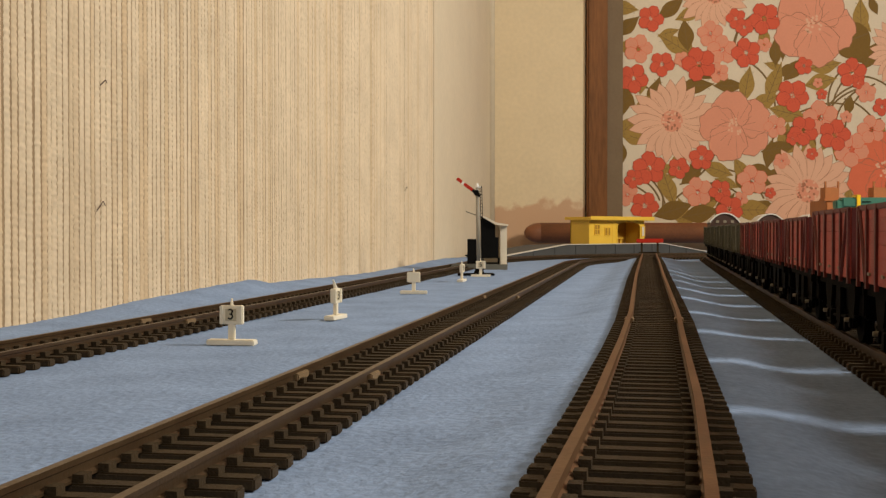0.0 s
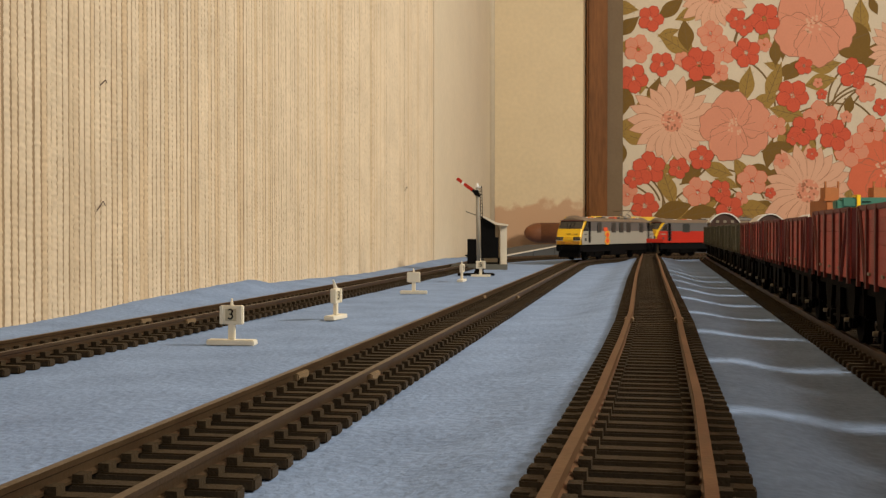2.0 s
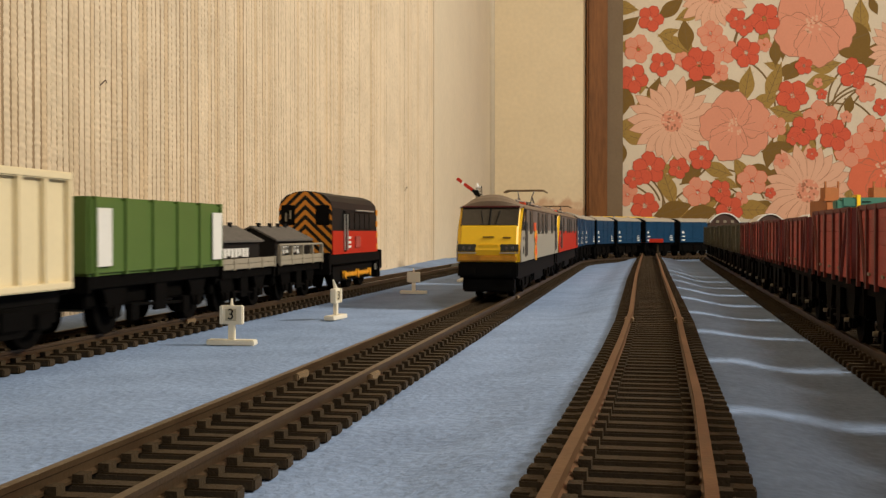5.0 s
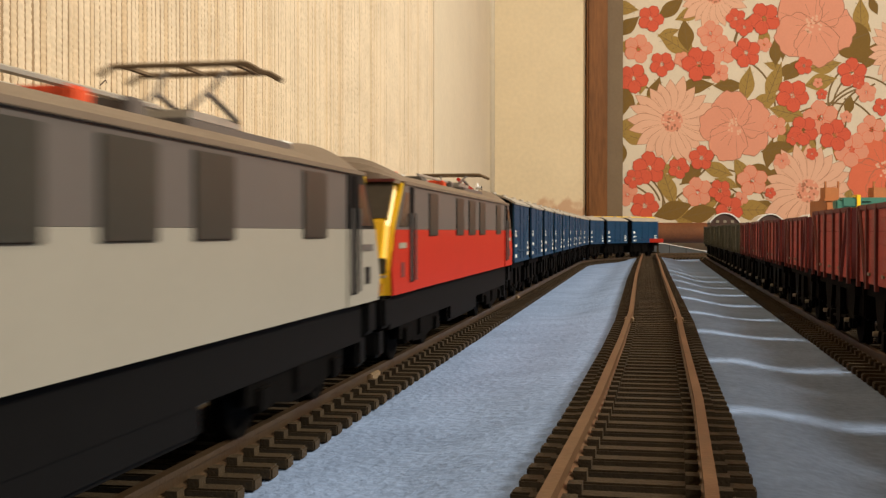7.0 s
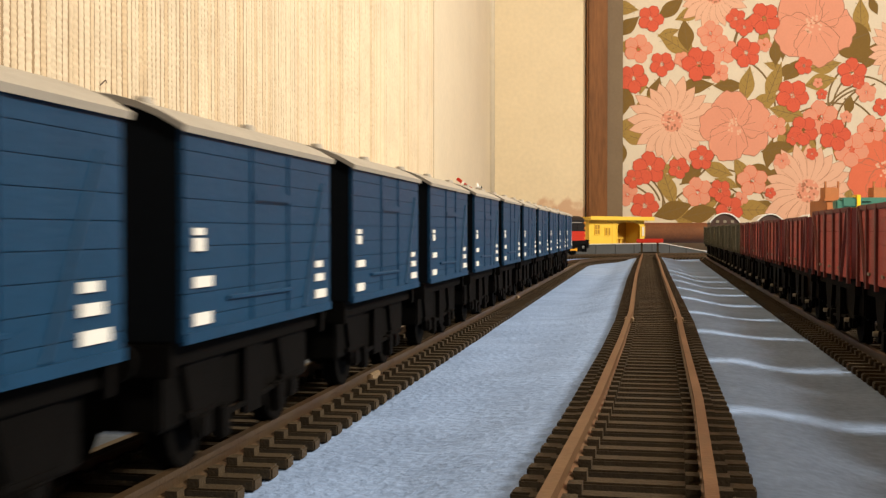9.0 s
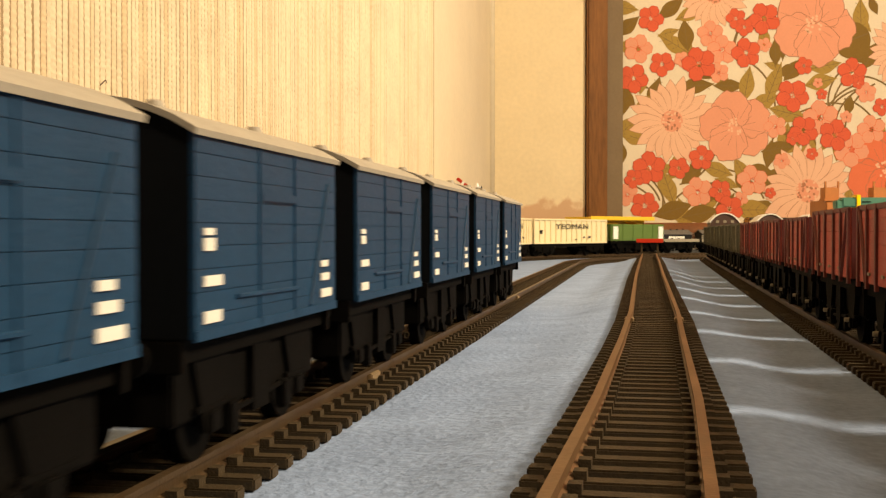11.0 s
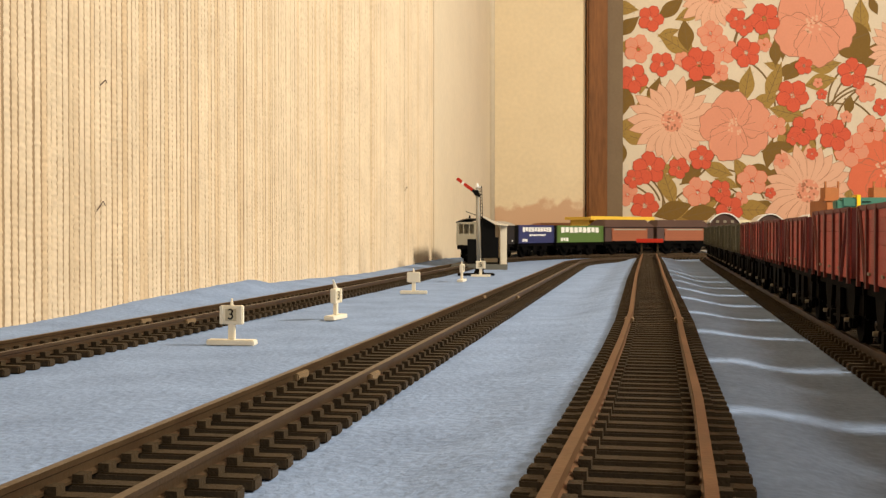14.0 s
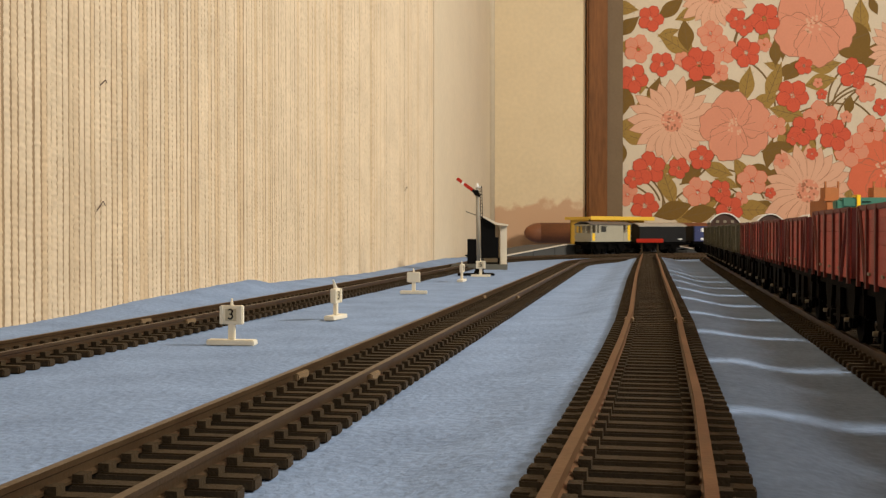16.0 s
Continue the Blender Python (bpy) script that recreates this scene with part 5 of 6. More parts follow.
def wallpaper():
    """Places in print units from the paper's edge beside the recess strip, at the height of the board's far end."""
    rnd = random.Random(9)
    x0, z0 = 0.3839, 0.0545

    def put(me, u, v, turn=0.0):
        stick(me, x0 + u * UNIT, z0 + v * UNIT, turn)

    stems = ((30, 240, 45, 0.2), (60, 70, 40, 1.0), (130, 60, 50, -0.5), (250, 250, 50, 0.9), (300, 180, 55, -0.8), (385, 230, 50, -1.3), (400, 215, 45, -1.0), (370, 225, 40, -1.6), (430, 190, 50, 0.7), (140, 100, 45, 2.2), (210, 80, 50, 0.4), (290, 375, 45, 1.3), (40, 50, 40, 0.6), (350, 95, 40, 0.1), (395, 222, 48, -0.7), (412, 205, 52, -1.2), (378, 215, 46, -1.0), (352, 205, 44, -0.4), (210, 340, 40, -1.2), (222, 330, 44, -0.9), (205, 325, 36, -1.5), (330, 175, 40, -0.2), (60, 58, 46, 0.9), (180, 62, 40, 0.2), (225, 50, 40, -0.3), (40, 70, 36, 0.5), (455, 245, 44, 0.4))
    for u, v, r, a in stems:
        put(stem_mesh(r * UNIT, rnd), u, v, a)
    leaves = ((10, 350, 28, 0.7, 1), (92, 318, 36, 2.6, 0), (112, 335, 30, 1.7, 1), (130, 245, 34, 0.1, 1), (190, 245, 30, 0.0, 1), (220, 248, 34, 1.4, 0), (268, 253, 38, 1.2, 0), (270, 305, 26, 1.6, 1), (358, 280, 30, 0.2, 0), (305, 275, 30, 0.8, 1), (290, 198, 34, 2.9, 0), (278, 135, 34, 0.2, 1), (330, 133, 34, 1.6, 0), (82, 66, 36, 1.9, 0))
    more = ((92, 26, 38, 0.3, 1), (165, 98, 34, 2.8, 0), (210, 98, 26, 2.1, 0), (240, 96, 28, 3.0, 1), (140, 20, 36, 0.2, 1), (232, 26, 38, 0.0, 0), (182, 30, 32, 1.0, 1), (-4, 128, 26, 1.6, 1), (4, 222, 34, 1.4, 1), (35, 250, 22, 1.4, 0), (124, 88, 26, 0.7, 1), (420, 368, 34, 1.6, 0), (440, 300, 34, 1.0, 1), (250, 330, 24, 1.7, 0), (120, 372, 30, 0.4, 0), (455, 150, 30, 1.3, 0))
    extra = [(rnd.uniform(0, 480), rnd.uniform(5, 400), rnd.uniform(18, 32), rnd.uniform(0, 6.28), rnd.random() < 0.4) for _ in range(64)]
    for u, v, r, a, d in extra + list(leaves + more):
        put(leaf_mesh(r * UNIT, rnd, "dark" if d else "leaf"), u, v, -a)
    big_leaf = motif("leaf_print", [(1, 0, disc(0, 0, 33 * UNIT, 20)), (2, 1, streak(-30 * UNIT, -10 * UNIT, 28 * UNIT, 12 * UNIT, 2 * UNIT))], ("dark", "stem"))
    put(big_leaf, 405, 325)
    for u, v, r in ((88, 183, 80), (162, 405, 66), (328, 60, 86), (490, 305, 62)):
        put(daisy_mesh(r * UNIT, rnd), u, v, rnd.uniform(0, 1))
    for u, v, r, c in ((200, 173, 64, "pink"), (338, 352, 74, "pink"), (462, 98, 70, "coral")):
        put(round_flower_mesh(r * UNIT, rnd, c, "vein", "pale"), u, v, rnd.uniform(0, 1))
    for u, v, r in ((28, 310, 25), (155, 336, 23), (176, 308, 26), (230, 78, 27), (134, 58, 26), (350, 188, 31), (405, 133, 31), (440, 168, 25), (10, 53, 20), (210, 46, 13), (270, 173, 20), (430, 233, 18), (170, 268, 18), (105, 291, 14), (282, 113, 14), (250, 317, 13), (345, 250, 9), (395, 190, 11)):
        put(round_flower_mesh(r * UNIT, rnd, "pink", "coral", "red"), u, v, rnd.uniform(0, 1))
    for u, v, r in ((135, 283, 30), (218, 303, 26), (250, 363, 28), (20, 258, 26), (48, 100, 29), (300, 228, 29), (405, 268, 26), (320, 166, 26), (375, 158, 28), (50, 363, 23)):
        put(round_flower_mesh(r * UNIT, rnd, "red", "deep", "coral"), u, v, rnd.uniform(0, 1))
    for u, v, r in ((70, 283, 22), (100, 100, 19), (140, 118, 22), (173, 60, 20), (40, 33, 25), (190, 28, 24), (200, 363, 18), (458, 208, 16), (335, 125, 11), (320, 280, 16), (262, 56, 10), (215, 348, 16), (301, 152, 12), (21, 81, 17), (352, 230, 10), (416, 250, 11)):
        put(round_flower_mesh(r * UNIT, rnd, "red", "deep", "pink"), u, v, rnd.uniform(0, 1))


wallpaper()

SIGN_BUFF = material("sign_buff", (0.56, 0.49, 0.34), 0.6, 0, 0.10, 200)

# ---- station beyond the curve ----
PLACE = Matrix.Translation((0.2402, 1.7445, 0)) @ Matrix.Rotation(radians(42.9), 4, "Z") @ Matrix.Scale(1.30, 4)


def build_station():
    root = tagged(new("station_platform"), "dark grey model platform with white edge and sloping ends", "platform")
    root.matrix_basis = PLACE
    bm = B()
    prism(bm, [(-0.158, 0.0002), (0.228, 0.0002), (0.228, 0.0035), (0.132, 0.0150), (-0.056, 0.0150), (-0.158, 0.0035)], "y", 0.0, 0.062)
    part("platform_body", bm, PLATFORM, root)
    bm = B()
    prism(bm, [(-0.158, 0.0036), (-0.056, 0.0151), (0.132, 0.0151), (0.228, 0.0036), (0.228, 0.0046), (0.132, 0.0161), (-0.056, 0.0161), (-0.158, 0.0046)], "y", -0.0015, 0.0030)
    part("platform_edge", bm, EDGE, root, "thin white platform edge")
    bm = B()
    for k in range(11):
        x = -0.150 + k * 0.037
        top = float(np.interp(x, [-0.158, -0.056, 0.132, 0.228], [0.0036, 0.015, 0.015, 0.0036]))
        box(bm, x - 0.0006, x + 0.0006, -0.0008, 0.0004, 0.0003, top)
    part("platform_rib", bm, PLATFORM, root)
    hut = tagged(new("station_building"), "bright yellow plastic station shelter with flat roof and arched opening", "station building")
    hut.matrix_basis = PLACE @ pose(0.007, 0.018, 0.0151)
    W, D, Hh = 0.110, 0.030, 0.0300
    bm = B()
    box(bm, 0, W * 0.50, 0, 0.0016, 0, Hh)
    box(bm, W * 0.92, W, 0, 0.0016, 0, Hh)
    n = 12
    arch = [(W * 0.50, Hh)]
    for i in range(n + 1):
        a = math.pi * i / n
        c, s = math.cos(a), math.sin(a)
        arch.append((W * 0.71 - W * 0.21 * (abs(c) ** 0.6) * (1 if c > 0 else -1), 0.0185 + 0.0085 * (abs(s) ** 0.6)))
    arch.append((W * 0.92, Hh))
    lower = arch[1:-1]
    for (x0, z0), (x1, z1) in zip(lower, lower[1:]):
        if abs(x1 - x0) > 1e-6:
            prism(bm, [(x0, z0), (x1, z1), (x1, Hh), (x0, Hh)], "y", 0, 0.0016)
    box(bm, 0, 0.0016, 0.0016, D, 0, Hh)
    box(bm, W - 0.0016, W, 0.0016, D, 0, Hh)
    part("wall", bm, STATION, hut)
    bm = B()
    box(bm, 0, W, D - 0.0016, D, 0, Hh)
    box(bm, W * 0.48, W * 0.48 + 0.0014, 0.0016, D, 0, Hh)
    box(bm, W * 0.5, W, 0.0017, D, 0, 0.0006)
    part("inner_wall", bm, STATION_SHADE, hut, "yellow inner wall with shade in its darker colour")
    bm = B()
    prism(bm, [(-0.007, Hh), (W + 0.010, Hh + 0.0005), (W + 0.010, Hh + 0.0035), (-0.007, Hh + 0.0035)], "y", -0.008, D + 0.003)
    part("roof", bm, STATION, hut, "flat yellow roof slab")
    bm = B()
    box(bm, -0.007, W + 0.010, -0.0088, -0.0078, Hh - 0.0004, Hh + 0.0042, 0.0002)
    part("fascia", bm, STATION, hut)
    for x, w, z0, z1, bars_n in ((0.010, 0.009, 0.0125, 0.0235, 2), (0.030, 0.0035, 0.0110, 0.0200, 1), (0.036, 0.0035, 0.0110, 0.0200, 1), (W * 0.945, 0.0055, 0.0100, 0.0220, 1)):
        bm = B()
        box(bm, x, x + w, -0.0004, 0.0003, z0, z1)
        win = part("window", bm, EDGE if x > 0.09 else STATION_SHADE, hut, "framed poster" if x > 0.09 else "dark window")
        bm = B()
        box(bm, x - 0.0008, x, -0.0010, 0.0002, z0 - 0.0008, z1 + 0.0008)
        box(bm, x + w, x + w + 0.0008, -0.0010, 0.0002, z0 - 0.0008, z1 + 0.0008)
        for z in (z0 - 0.0004, z1 + 0.0004):
            box(bm, x, x + w, -0.0010, 0.0002, z - 0.0004, z + 0.0004)
        if bars_n == 2:
            box(bm, x + w / 2 - 0.0004, x + w / 2 + 0.0004, -0.0009, 0.0002, z0, z1)
            box(bm, x, x + w, -0.0009, 0.0002, (z0 + z1) / 2 - 0.0004, (z0 + z1) / 2 + 0.0004)
        part("frame", bm, STATION, win)
    bm = B()
    box(bm, W * 0.53, W * 0.72, 0.009, 0.0155, 0.0065, 0.0078, 0.0003)
    box(bm, W * 0.55, W * 0.57, 0.011, 0.014, 0.0, 0.0065)
    box(bm, W * 0.68, W * 0.70, 0.011, 0.014, 0.0, 0.0065)
    part("bench", bm, STATION, hut)
    bm = B()
    for x0, x1 in ((0.044, 0.0447), (0.052, 0.0527)):
        box(bm, x0, x1, -0.0006, 0.0002, 0, 0.026)
    part("door_frame", bm, STATION, hut)


def build_buffer_stop():
    x, z = (float(v) for v in siding(1.530))
    d = math.atan2(1.0, 0.165) - math.pi / 2
    root = tagged(new("buffer_stop"), "rail-built buffer stop with a bright red beam at the siding's end", "buffer stop")
    root.matrix_basis = Matrix.Translation((x, 1.528, RAIL_TOP + z)) @ Matrix.Rotation(d, 4, "Z") @ Matrix.Scale(1.22, 4)
    bm = B()
    box(bm, -0.0148, 0.0148, -0.0035, 0.0, 0.0120, 0.0166, 0.0004)
    part("beam", bm, RED, root, "bright red buffer beam")
    for s in (-1, 1):
        bm = B()
        box(bm, s * 0.0088 - 0.0011, s * 0.0088 + 0.0011, 0.0, 0.0024, 0.0, 0.0160, 0.0002)
        cyl(bm, (s * 0.0088, 0.0016, 0.0145), (s * 0.0088, 0.0190, 0.0004), 0.0010, 6)
        part("post", bm, SLEEPER, root, "dark brown rail post")
    bm = B()
    box(bm, -0.0120, 0.0120, 0.0165, 0.0200, 0.0, 0.0016, 0.0003)
    part("cross_tie", bm, SLEEPER, root)


def build_signal():
    root = tagged(new("semaphore_signal"), "pale grey semaphore signal with raised red and white arm", "railway signal")
    root.matrix_basis = pose(0.0328, 1.0157, 0.0005) @ Matrix.Scale(1.154, 4)
    bm = B()
    box(bm, -0.017, 0.012, -0.006, 0.008, -0.0004, 0.0014, 0.0004)
    cyl(bm, (0, 0, 0.0012), (0, 0, 0.005), 0.0042, 12, 0.0030)
    part("base", bm, BLACK, root, "black moulded base")
    bm = B()
    cyl(bm, (0, 0, 0.004), (-0.0016, 0, 0.0690), 0.0019, 10, 0.0012)
    part("post", bm, GREY_PALE, root, smooth=True)
    bm = B()
    for k in (0.0022, 0.0036):
        cyl(bm, (k, -0.0008, 0.004), (k - 0.0016, -0.0008, 0.0700), 0.00028, 6)
    for i in range(26):
        z = 0.006 + i * 0.0025
        cyl(bm, (0.0022 - 0.0016 * z / 0.07, -0.0008, z), (0.0036 - 0.0016 * z / 0.07, -0.0008, z), 0.0002, 5)
    part("ladder", bm, BLACK, root, "thin black ladder")
    bm = B()
    a = radians(143)
    c, s = math.cos(a), math.sin(a)
    piv = Vector((-0.0022, -0.0022, 0.0645))
    rot = Matrix.Translation(piv) @ Matrix.Rotation(-a, 4, "Y")
    box(bm, 0.003, 0.0190, -0.0004, 0.0004, -0.0011, 0.0014, 0.0002, m=rot)
    arm = part("arm", bm, RED, root, "red arm with white band")
    bm = B()
    box(bm, 0.0120, 0.0142, -0.00065, 0.00065, -0.00115, 0.00145, m=rot)
    part("band", bm, WHITE, arm)
    bm = B()
    cyl(bm, piv + Vector((0, -0.001, 0)), piv + Vector((0, 0.001, 0)), 0.0023, 14)
    box(bm, -0.004, 0.004, -0.0007, 0.0007, -0.0012, 0.0014, 0.0003, m=rot)
    part("spectacle", bm, BLACK, arm)
    bm = B()
    cyl(bm, (-0.0016, 0, 0.0690), (-0.0016, 0, 0.0722), 0.0016, 10, 0.0008)
    box(bm, -0.0034, 0.0012, -0.0014, 0.0014, 0.0684, 0.0698, 0.0003)
    part("finial", bm, WHITE, root)
    bm = B()
    cyl(bm, (-0.0105, 0.0, 0.0500), (0.0, 0.0, 0.0462), 0.0004, 6)
    cyl(bm, (0.0012, -0.0018, 0.006), (-0.0012, -0.0022, 0.0630), 0.0002, 5)
    part("wire", bm, WEATHER, root)


def build_cabin():
    """Open lineside cabin on a moulded grey base beyond the signal."""
    root = tagged(new("lineside_cabin"), "cream lineside cabin with open black front and sloping roof", "lineside cabin")
    root.matrix_basis = pose(0.0406, 1.171, 0.0003) @ Matrix.Scale(1.177, 4)
    bm = B()
    prism(bm, [(-0.0270, 0.0), (0.0225, -0.004), (0.0245, 0.028), (-0.0230, 0.028)], "z", -0.0003, 0.0045)
    part("base", bm, BASE_GREY, root, "grey moulded base")
    bm = B()
    prism(bm, [(-0.0005, 0.0100), (0.0150, 0.0100), (0.0150, 0.0285), (0.0120, 0.0285), (0.0120, 0.0395), (-0.0005, 0.0470)], "y", 0.0010, 0.0024)
    part("front", bm, BLACK, root, "black open front")
    bm = B()
    box(bm, -0.0128, -0.0046, 0.0004, 0.0016, 0.0050, 0.0270, 0.0002)
    box(bm, -0.0150, -0.0128, 0.0006, 0.0012, 0.0120, 0.0130)
    part("screen", bm, BLACK, root, "black screen panel")
    bm = B()
    prism(bm, [(-0.0020, 0.0478), (0.0125, 0.0396), (0.0235, 0.0385), (0.0235, 0.0400), (0.0128, 0.0418), (-0.0020, 0.0496)], "y", -0.0020, 0.0240)
    part("roof", bm, HUT_WHITE, root, "cream sloping roof")
    bm = B()
    box(bm, 0.0165, 0.0225, 0.0024, 0.0220, 0.0040, 0.0386, 0.0003)
    box(bm, -0.0005, 0.0165, 0.0205, 0.0220, 0.0040, 0.0400)
    part("side_wall", bm, HUT_WHITE, root)
    bm = B()
    for x in (-0.0002, 0.0150):
        box(bm, x - 0.0009, x + 0.0009, 0.0006, 0.0022, 0.0005, 0.0105)
    box(bm, -0.001, 0.0160, 0.0006, 0.0016, 0.0050, 0.0062)
    part("leg", bm, BLACK, root)


def build_signs():
    def sign(x, y, turn, words, front, lean=0.0):
        root = tagged(new("track_sign"), "small ivory plastic lineside sign on a bar foot" + (", numbered" if front else ", turned away"), "lineside sign", "ivory signs between the tracks")
        root.matrix_basis = Matrix.Translation((x, y, cloth_z(x, y) + 0.0001)) @ Matrix.Rotation(radians(turn), 4, "Z") @ Matrix.Scale(1.08, 4)
        bm = B()
        box(bm, -0.0080, 0.0080, -0.0022, 0.0022, 0.0, 0.0019, 0.0003)
        part("foot", bm, IVORY, root)
        bm = B()
        box(bm, -0.0011, 0.0011, -0.0008, 0.0008, 0.0019, 0.0075, 0.0002)
        part("post", bm, IVORY, root)
        bm = B()
        box(bm, -0.0039, 0.0039, -0.0010, 0.0010, 0.0068, 0.0130, 0.0003)
        for k in (-0.0032, 0.0032):
            box(bm, k - 0.0005, k + 0.0005, -0.0014, -0.0010, 0.0070, 0.0128)
        cyl(bm, (0, 0, 0.0128), (lean, 0, 0.0152 + 0.5 * abs(lean)), 0.0006 + 0.12 * abs(lean), 6, 0.0003)
        plate = part("plate", bm, IVORY, root)
        bm = B()
        box(bm, -0.0018, 0.0018, -0.00125, -0.0009, 0.0080, 0.0119)
        part("number_panel", bm, SIGN_BUFF, plate, "worn buff number panel")
        text_part(words, 0.0050, GREY_DARK, plate, pose(0, -0.0013, 0.0100, 90, 0, 0))
    sign(-0.0742, 0.3929, -8, "3", True)
    sign(-0.0485, 0.5058, 74, "3", False, -0.0030)
    sign(-0.0187, 0.7142, 176, "5", False)
    sign(0.0150, 0.8907, 78, "5", False)
    sign(0.0334, 0.9907, -6, "5", True)


build_station()
build_buffer_stop()
build_signal()
build_cabin()
build_signs()


# ---- standing stock in the yard ----
def mineral_wagon(name, label, mat, strap, group, hi=0.0400):
    """High-sided wooden open wagon with upright stanchions and diagonal strapping."""
    root = tagged(new(name), label, "open wagon", group)
    L, half, lo = 0.0770, 0.0154, 0.0205
    underframe(root, L, 0.045, floor=0.0200)
    planks(root, L, half, lo, hi, 6, mat)
    for e in (-1, 1):
        bm = B()
        box(bm, e * L / 2 - 0.0008, e * L / 2 + 0.0004, -half, half, lo, hi)
        for y in (-0.006, 0.006):
            box(bm, e * L / 2 - 0.0012, e * L / 2 + 0.0012, y - 0.0010, y + 0.0010, lo - 0.003, hi)
        part("end", bm, strap, root, "darker end with upright posts")
    bm = B()
    box(bm, -L / 2, L / 2, -half + 0.001, half - 0.001, lo, lo + 0.001)
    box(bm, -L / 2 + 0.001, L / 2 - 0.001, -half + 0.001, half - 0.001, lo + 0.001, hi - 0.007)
    part("inside_floor", bm, UNDER_BLACK, root, "dark load inside")
    # black filler added for the shade beneath the wagon
    part("frame_box", box(B(), -L / 2 + 0.003, L / 2 - 0.003, -0.0112, 0.0112, 0.0085, lo - 0.0005, 0.0005), UNDER_BLACK, root, "black box filling the shaded gap under the floor")
    for s in (-1, 1):
        y = s * (half + 0.0006)
        for x in (-L / 2 + 0.0012, -0.0230, -0.0090, 0.0090, 0.0230, L / 2 - 0.0012):
            bm = B()
            w = 0.0010 if abs(x) > 0.03 else 0.0009
            box(bm, x - w, x + w, y - 0.0005, y + 0.0005, lo - 0.0015, hi)
            part("stanchion", bm, strap, root)
        for x0, x1 in ((-0.0350, -0.0245), (0.0350, 0.0245)):
            bm = B()
            d = Vector((x1 - x0, 0, hi - lo))
            cyl(bm, (x1, y, lo), (x0, y, hi - 0.0005), 0.0007, 6)
            part("diagonal_strap", bm, strap, root)
        bm = B()
        box(bm, -L / 2, L / 2, y - 0.0005, y + 0.0003, hi - 0.0012, hi + 0.0003, 0.0002)
        part("top_rail", bm, strap, root)
        bm = B()
        for k in range(3):
            x = -0.0200 + 0.0200 * k
            box(bm, x - 0.0014, x + 0.0014, y - 0.0003, y + 0.0003, lo + 0.0022, lo + 0.0030)
        part("lettering", bm, WEATHER, root, "worn pale lettering bars")
        for x in (-0.022, 0.022):
            part("axle_cap", cyl(B(), (x, s * (half - 0.0022), 0.0070), (x, s * (half - 0.0008), 0.0070), 0.0007, 10), WEATHER, root, "pale axle cap")
    return root


def yard_pose(y):
    a = math.atan2(1.0, 0.1942)
    return Matrix.Translation((float(yard_x(y)), y, RAIL_TOP)) @ Matrix.Rotation(a, 4, "Z")


def round_roof_van(label):
    root = tagged(new("round_roof_van"), label, "goods van", "round-roofed vans in the yard")
    L, half, lo, eave, crown = 0.078, 0.0145, 0.0165, 0.0400, 0.0488
    underframe(root, L, 0.044, floor=0.0165)
    bm = B()
    box(bm, -L / 2, L / 2, -half, half, lo, eave)
    prism(bm, van_outline(half - 0.0004, eave - 0.0002, crown - 0.0010, 14), "x", -L / 2, L / 2)
    part("body", bm, BROWN_DARK, root, "dark red-brown van body and rounded end")
    bm = B()
    out = van_outline(half + 0.0010, eave - 0.0006, crown, 14)
    prism(bm, out + [(y * 0.96, z - 0.0012) for y, z in out[::-1]], "x", -L / 2 - 0.0012, L / 2 + 0.0012)
    part("roof", bm, WHITE, root, "pale curved roof edge")
    for e in (-1, 1):
        for y in (-0.0075, 0.0, 0.0075):
            bm = B()
            x = e * L / 2
            box(bm, x - 0.0006, x + 0.0006, y - 0.0016, y + 0.0016, 0.0382, 0.0408, 0.0002)
            part("end_vent", bm, WEATHER if e < 0 else BLACK, root, "pale end ventilator")
    return root


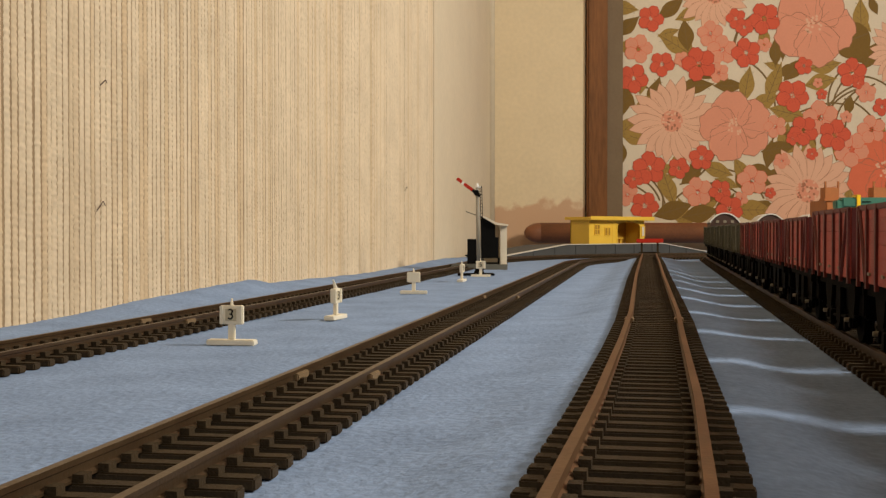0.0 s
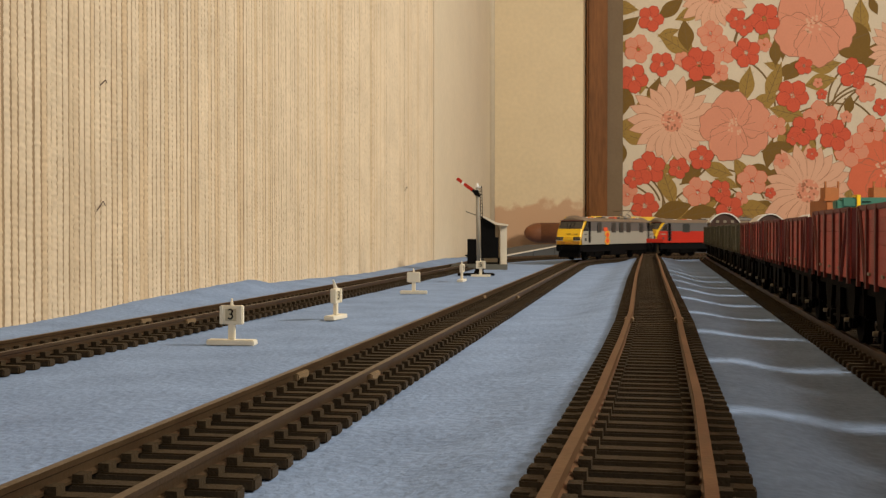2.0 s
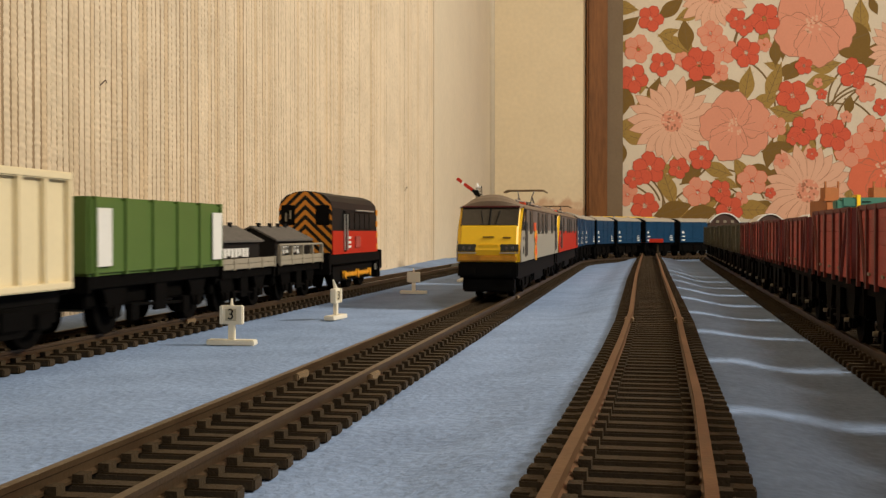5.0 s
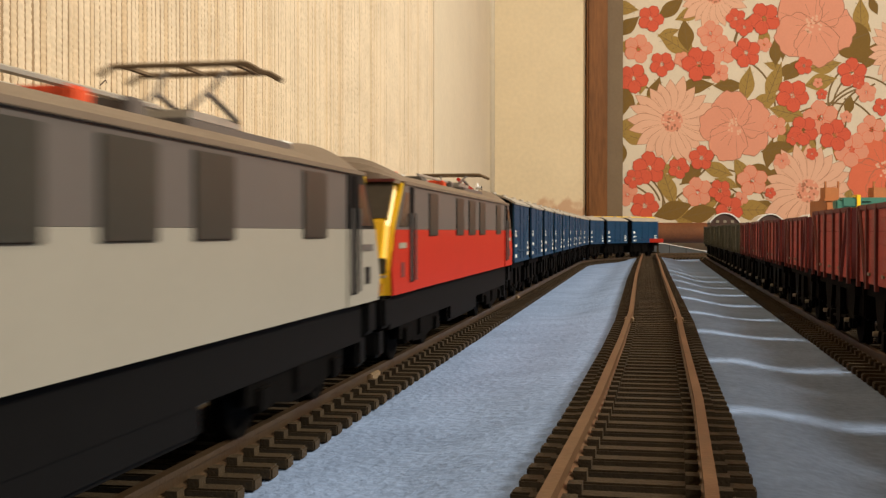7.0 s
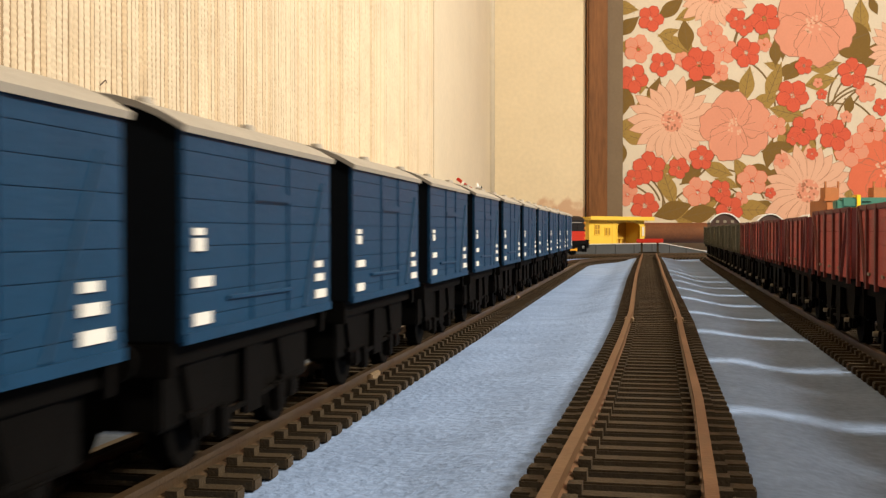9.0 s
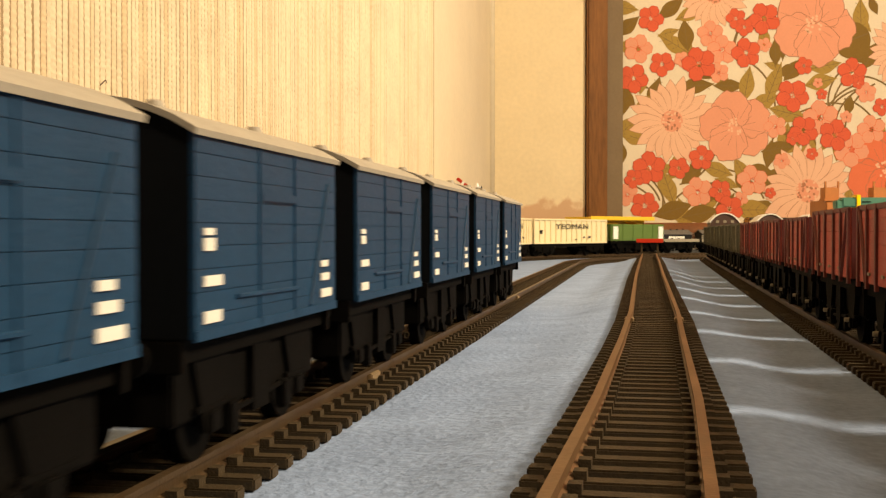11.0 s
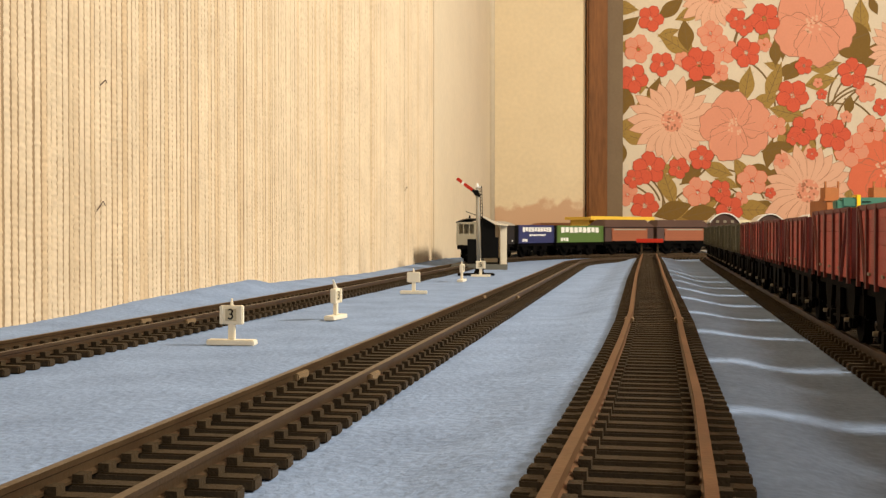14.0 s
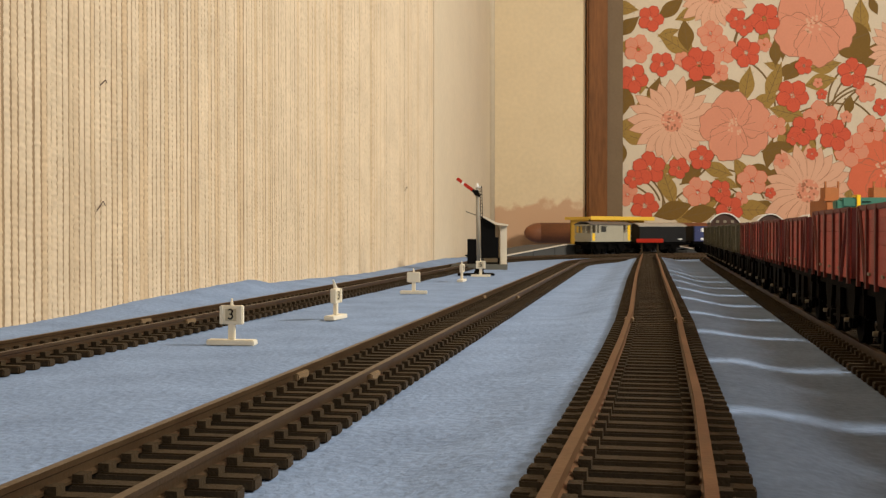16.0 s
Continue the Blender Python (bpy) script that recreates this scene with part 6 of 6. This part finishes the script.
def yard():
    red = mineral_wagon("mineral_wagon", "maroon planked high-sided open wagon with diagonal straps", MAROON, MAROON_DARK, "standing open wagons")
    green = mineral_wagon("mineral_wagon", "grey-green planked high-sided open wagon", OLIVE_WAGON, OLIVE_STRAP, "standing open wagons")
    tall = mineral_wagon("mineral_wagon", "tall maroon planked open wagon with diagonal straps", MAROON, MAROON_DARK, "standing open wagons", 0.0415)
    rnd = random.Random(3)
    used = set()
    for n in range(-3, 12):
        src = tall if n <= 0 else red if n <= 4 else green
        m = yard_pose(0.3677 + 0.0918 * n) @ pose(0, rnd.uniform(-0.0003, 0.0003), 0, 0, 0, rnd.uniform(-0.5, 0.5))
        if src in used:
            copy_thing(src, m)
        else:
            src.matrix_basis = m
            used.add(src)
    van = round_roof_van("dark red van with pale rounded roof standing in the yard")
    van.matrix_basis = Matrix.Translation((0.3540, 1.4155, RAIL_TOP)) @ Matrix.Rotation(math.atan2(1.0, 0.1942), 4, "Z") @ Matrix.Scale(1.18, 4)
    for x in (0.4274, 0.4867):
        copy_thing(van, Matrix.Translation((x, 1.478, RAIL_TOP)) @ Matrix.Rotation(math.atan2(1.0, 0.180), 4, "Z"))
    # orange-brown toy building with two square turrets
    root = tagged(new("toy_building"), "orange-brown toy building with two square turrets", "toy building")
    root.matrix_basis = pose(0.4511, 1.317, 0.0) @ Matrix.Scale(1.20, 4)
    bm = B()
    box(bm, 0, 0.110, 0, 0.050, 0, 0.0640, 0.0008)
    part("wall", bm, TERRACOTTA, root)
    for x in (-0.0015, 0.046):
        bm = B()
        box(bm, x, x + 0.0140, 0.0, 0.014, 0.0640, 0.0765, 0.0004)
        for k in (x + 0.0007, x + 0.0133):
            box(bm, k - 0.0008, k + 0.0008, 0.0, 0.002, 0.0765, 0.0825)
        box(bm, x - 0.001, x + 0.0150, -0.0012, 0.0145, 0.0630, 0.0655, 0.0003)
        part("turret", bm, TERRACOTTA, root, "brown turret with raised corner posts")
    bm = B()
    box(bm, 0.0040, 0.0085, -0.0006, 0.001, 0.046, 0.0545, 0.0008)
    part("doorway", bm, BLACK, root, "dark arched doorway")
    # toy lorry load of green and red blocks above the far wagons
    toy = tagged(new("toy_crane"), "green toy crane lying with yellow and red pieces", "toy crane")
    toy.matrix_basis = pose(0.4334, 1.215, 0.0) @ Matrix.Scale(1.184, 4)
    bm = B()
    box(bm, 0, 0.046, 0, 0.013, 0.0560, 0.0650, 0.0012)
    box(bm, -0.005, 0.006, 0.001, 0.012, 0.0540, 0.0625, 0.0010)
    part("body", bm, TEAL, toy, "green body")
    bm = B()
    box(bm, 0.0130, 0.0165, -0.001, 0.0125, 0.0548, 0.0675, 0.0003)
    part("strap", bm, YELLOW, toy, "yellow band")
    bm = B()
    box(bm, 0.0180, 0.0260, -0.0006, 0.001, 0.0605, 0.0614)
    part("slot", bm, BLACK, toy)
    bm = B()
    box(bm, 0.0460, 0.0750, 0.0, 0.013, 0.0540, 0.0660, 0.0012)
    part("red_block", bm, RED, toy, "red end block")
    bm = B()
    for x in (0.004, 0.040, 0.070):
        for y in (0.002, 0.011):
            box(bm, x - 0.002, x + 0.002, y - 0.002, y + 0.002, 0.0, 0.0560)
    part("leg", bm, BROWN_DARK, toy, "dark supports")


OLIVE_STRAP = material("grey_green_strap", (0.085, 0.080, 0.048), 0.6, 0, 0.15, 60)
TERRACOTTA = material("terracotta_plastic", (0.42, 0.135, 0.028), 0.6, 0, 0.12, 60)
TEAL = material("teal_plastic", (0.05, 0.17, 0.11), 0.45, 0, 0.15, 80)
yard()


# ---- the two moving trains ----
ENGINE = electric_loco("grey_electric_locomotive", "two-tone grey electric locomotive with yellow cabs and raised pantograph", GREY_PALE, GREY_MID, True)
ENGINE_RED = electric_loco("red_electric_locomotive", "red and grey electric locomotive with yellow cabs, pantograph folded", RED, GREY_MID, False)
VAN = blue_van()
VANS = [VAN] + [copy_thing(VAN, pose(0, 0, 0)) for _ in range(11)]
SHUNTER, RODS = shunter()
LOW = flat_wagon(True)
LOW2 = flat_wagon(False)
HOPPER = green_hopper()
STONE_A = stone_hopper()
STONE_B = copy_thing(STONE_A, pose(0, 0, 0))
COVER_A = covered_hopper()
COVER_B = copy_thing(COVER_A, pose(0, 0, 0))
GREEN_OPEN = open_wagon("green_open_wagon", "green planked open wagon with white lettering bars", GREEN, [(-0.036, 0.034, 0.0262, 0.0325, 9), (-0.036, -0.022, 0.0165, 0.0205, 3)])
BLUE_OPEN = open_wagon("blue_open_wagon", "dark blue planked open wagon with white lettering bars", NAVY, [(-0.034, 0.036, 0.0272, 0.0322, 10), (-0.018, 0.022, 0.0225, 0.0245, 8), (-0.034, -0.022, 0.0165, 0.0195, 3)])
DARK = dark_van()
BRAKE = brake_van()
for ob, k in ((SHUNTER, 1.09), (LOW, 1.07), (LOW2, 1.07), (HOPPER, 1.22), (STONE_A, 1.25), (STONE_B, 1.25), (COVER_A, 1.30), (COVER_B, 1.30), (GREEN_OPEN, 1.25), (BLUE_OPEN, 1.25), (DARK, 1.13), (BRAKE, 1.09)):
    ob.scale = (k, k, k)
for ob in (GREEN_OPEN, BLUE_OPEN):
    ob.scale.x = 1.42
for ob in (ENGINE, ENGINE_RED):
    ob.scale = (1.015, 1.025, 1.035)

# the nose of each train along its line, by time
DOWN_T = [0.0, 0.7, 1.3, 2.4, 3.6, 4.2, 6.3, 7.0, 8.0, 8.5, 9.0, 9.25, 10.2, 11.3, 12.3, 13.5, 16.0]
DOWN_S = [1.915, 1.726, 1.556, 1.236, 0.912, 0.772, 0.2335, 0.0055, -0.2948, -0.4338, -0.5745, -0.6295, -0.855, -1.0755, -1.2680, -1.490, -1.932]
UP_T = [0.0, 2.6, 4.2, 6.3, 9.0, 11.3, 12.0, 12.8, 13.4, 14.0, 15.2, 16.0]
UP_S = [-0.0517, 0.36, 0.61, 1.064, 1.734, 2.266, 2.418, 2.582, 2.704, 2.838, 3.084, 3.294]


def smooth_at(t, ts, ss):
    """Monotone cubic through the given positions."""
    h = np.diff(ts)
    d = np.diff(ss) / h
    m = np.concatenate([[d[0]], (d[:-1] * h[1:] + d[1:] * h[:-1]) / (h[:-1] + h[1:]), [d[-1]]])
    k = int(np.clip(np.searchsorted(ts, t) - 1, 0, len(h) - 1))
    u = (t - ts[k]) / h[k]
    return ((2 * u ** 3 - 3 * u ** 2 + 1) * ss[k] + (u ** 3 - 2 * u ** 2 + u) * h[k] * m[k] + (3 * u ** 2 - 2 * u ** 3) * ss[k + 1] + (u ** 3 - u ** 2) * h[k] * m[k + 1])


def ride(track, zero, s, b, sign):
    """Pose of a vehicle whose middle is at s, its wheels b ahead and behind; sign: way of travel along the line."""
    f, r = on(track, zero, s + sign * b), on(track, zero, s - sign * b)
    c = (f + r) / 2
    return Matrix.Translation((float(c[0]), float(c[1]), RAIL_TOP)) @ Matrix.Rotation(math.atan2(f[1] - r[1], f[0] - r[0]), 4, "Z")


TIMES = [round(0.25 * i, 3) for i in range(65)]
DOWN_TRAIN = [(ENGINE, 0.1288, 0.078), (ENGINE_RED, 0.4035, 0.078)] + [(v, 0.5855 + 0.0893 * i, 0.021) for i, v in enumerate(VANS)]
UP_TRAIN = [(SHUNTER, 0.062, 0.030), (LOW, 0.1766, 0.021), (LOW2, 0.258, 0.021), (HOPPER, 0.351, 0.035), (STONE_A, 0.521, 0.069), (STONE_B, 0.732, 0.069),
            (COVER_A, 0.892, 0.030), (COVER_B, 1.010, 0.030), (GREEN_OPEN, 1.131, 0.033), (BLUE_OPEN, 1.264, 0.033), (DARK, 1.391, 0.030), (BRAKE, 1.506, 0.030)]


def motions():
    for ob, back, b in DOWN_TRAIN:
        walk(ob, [(t, ride(INNER, INNER0, smooth_at(t, DOWN_T, DOWN_S) + back, b, -1)) for t in TIMES])
    for ob, back, b in UP_TRAIN:
        walk(ob, [(t, ride(OUTER, OUTER0, smooth_at(t, UP_T, UP_S) - back, b, 1)) for t in TIMES])
    # the shunter's rods swing round with its wheels
    fine = [round(i / 30, 4) for i in range(60, 160)]
    times = [0.0] + fine + [16.0]
    for ob in RODS:
        rows = []
        for t in times:
            a = -smooth_at(t, UP_T, UP_S) / 0.0092 + (math.pi / 2 if ob is RODS[0] else 0)
            rows.append((t, pose(0.0036 * math.cos(a), 0, 0.0036 * math.sin(a))))
        walk(ob, rows)


motions()
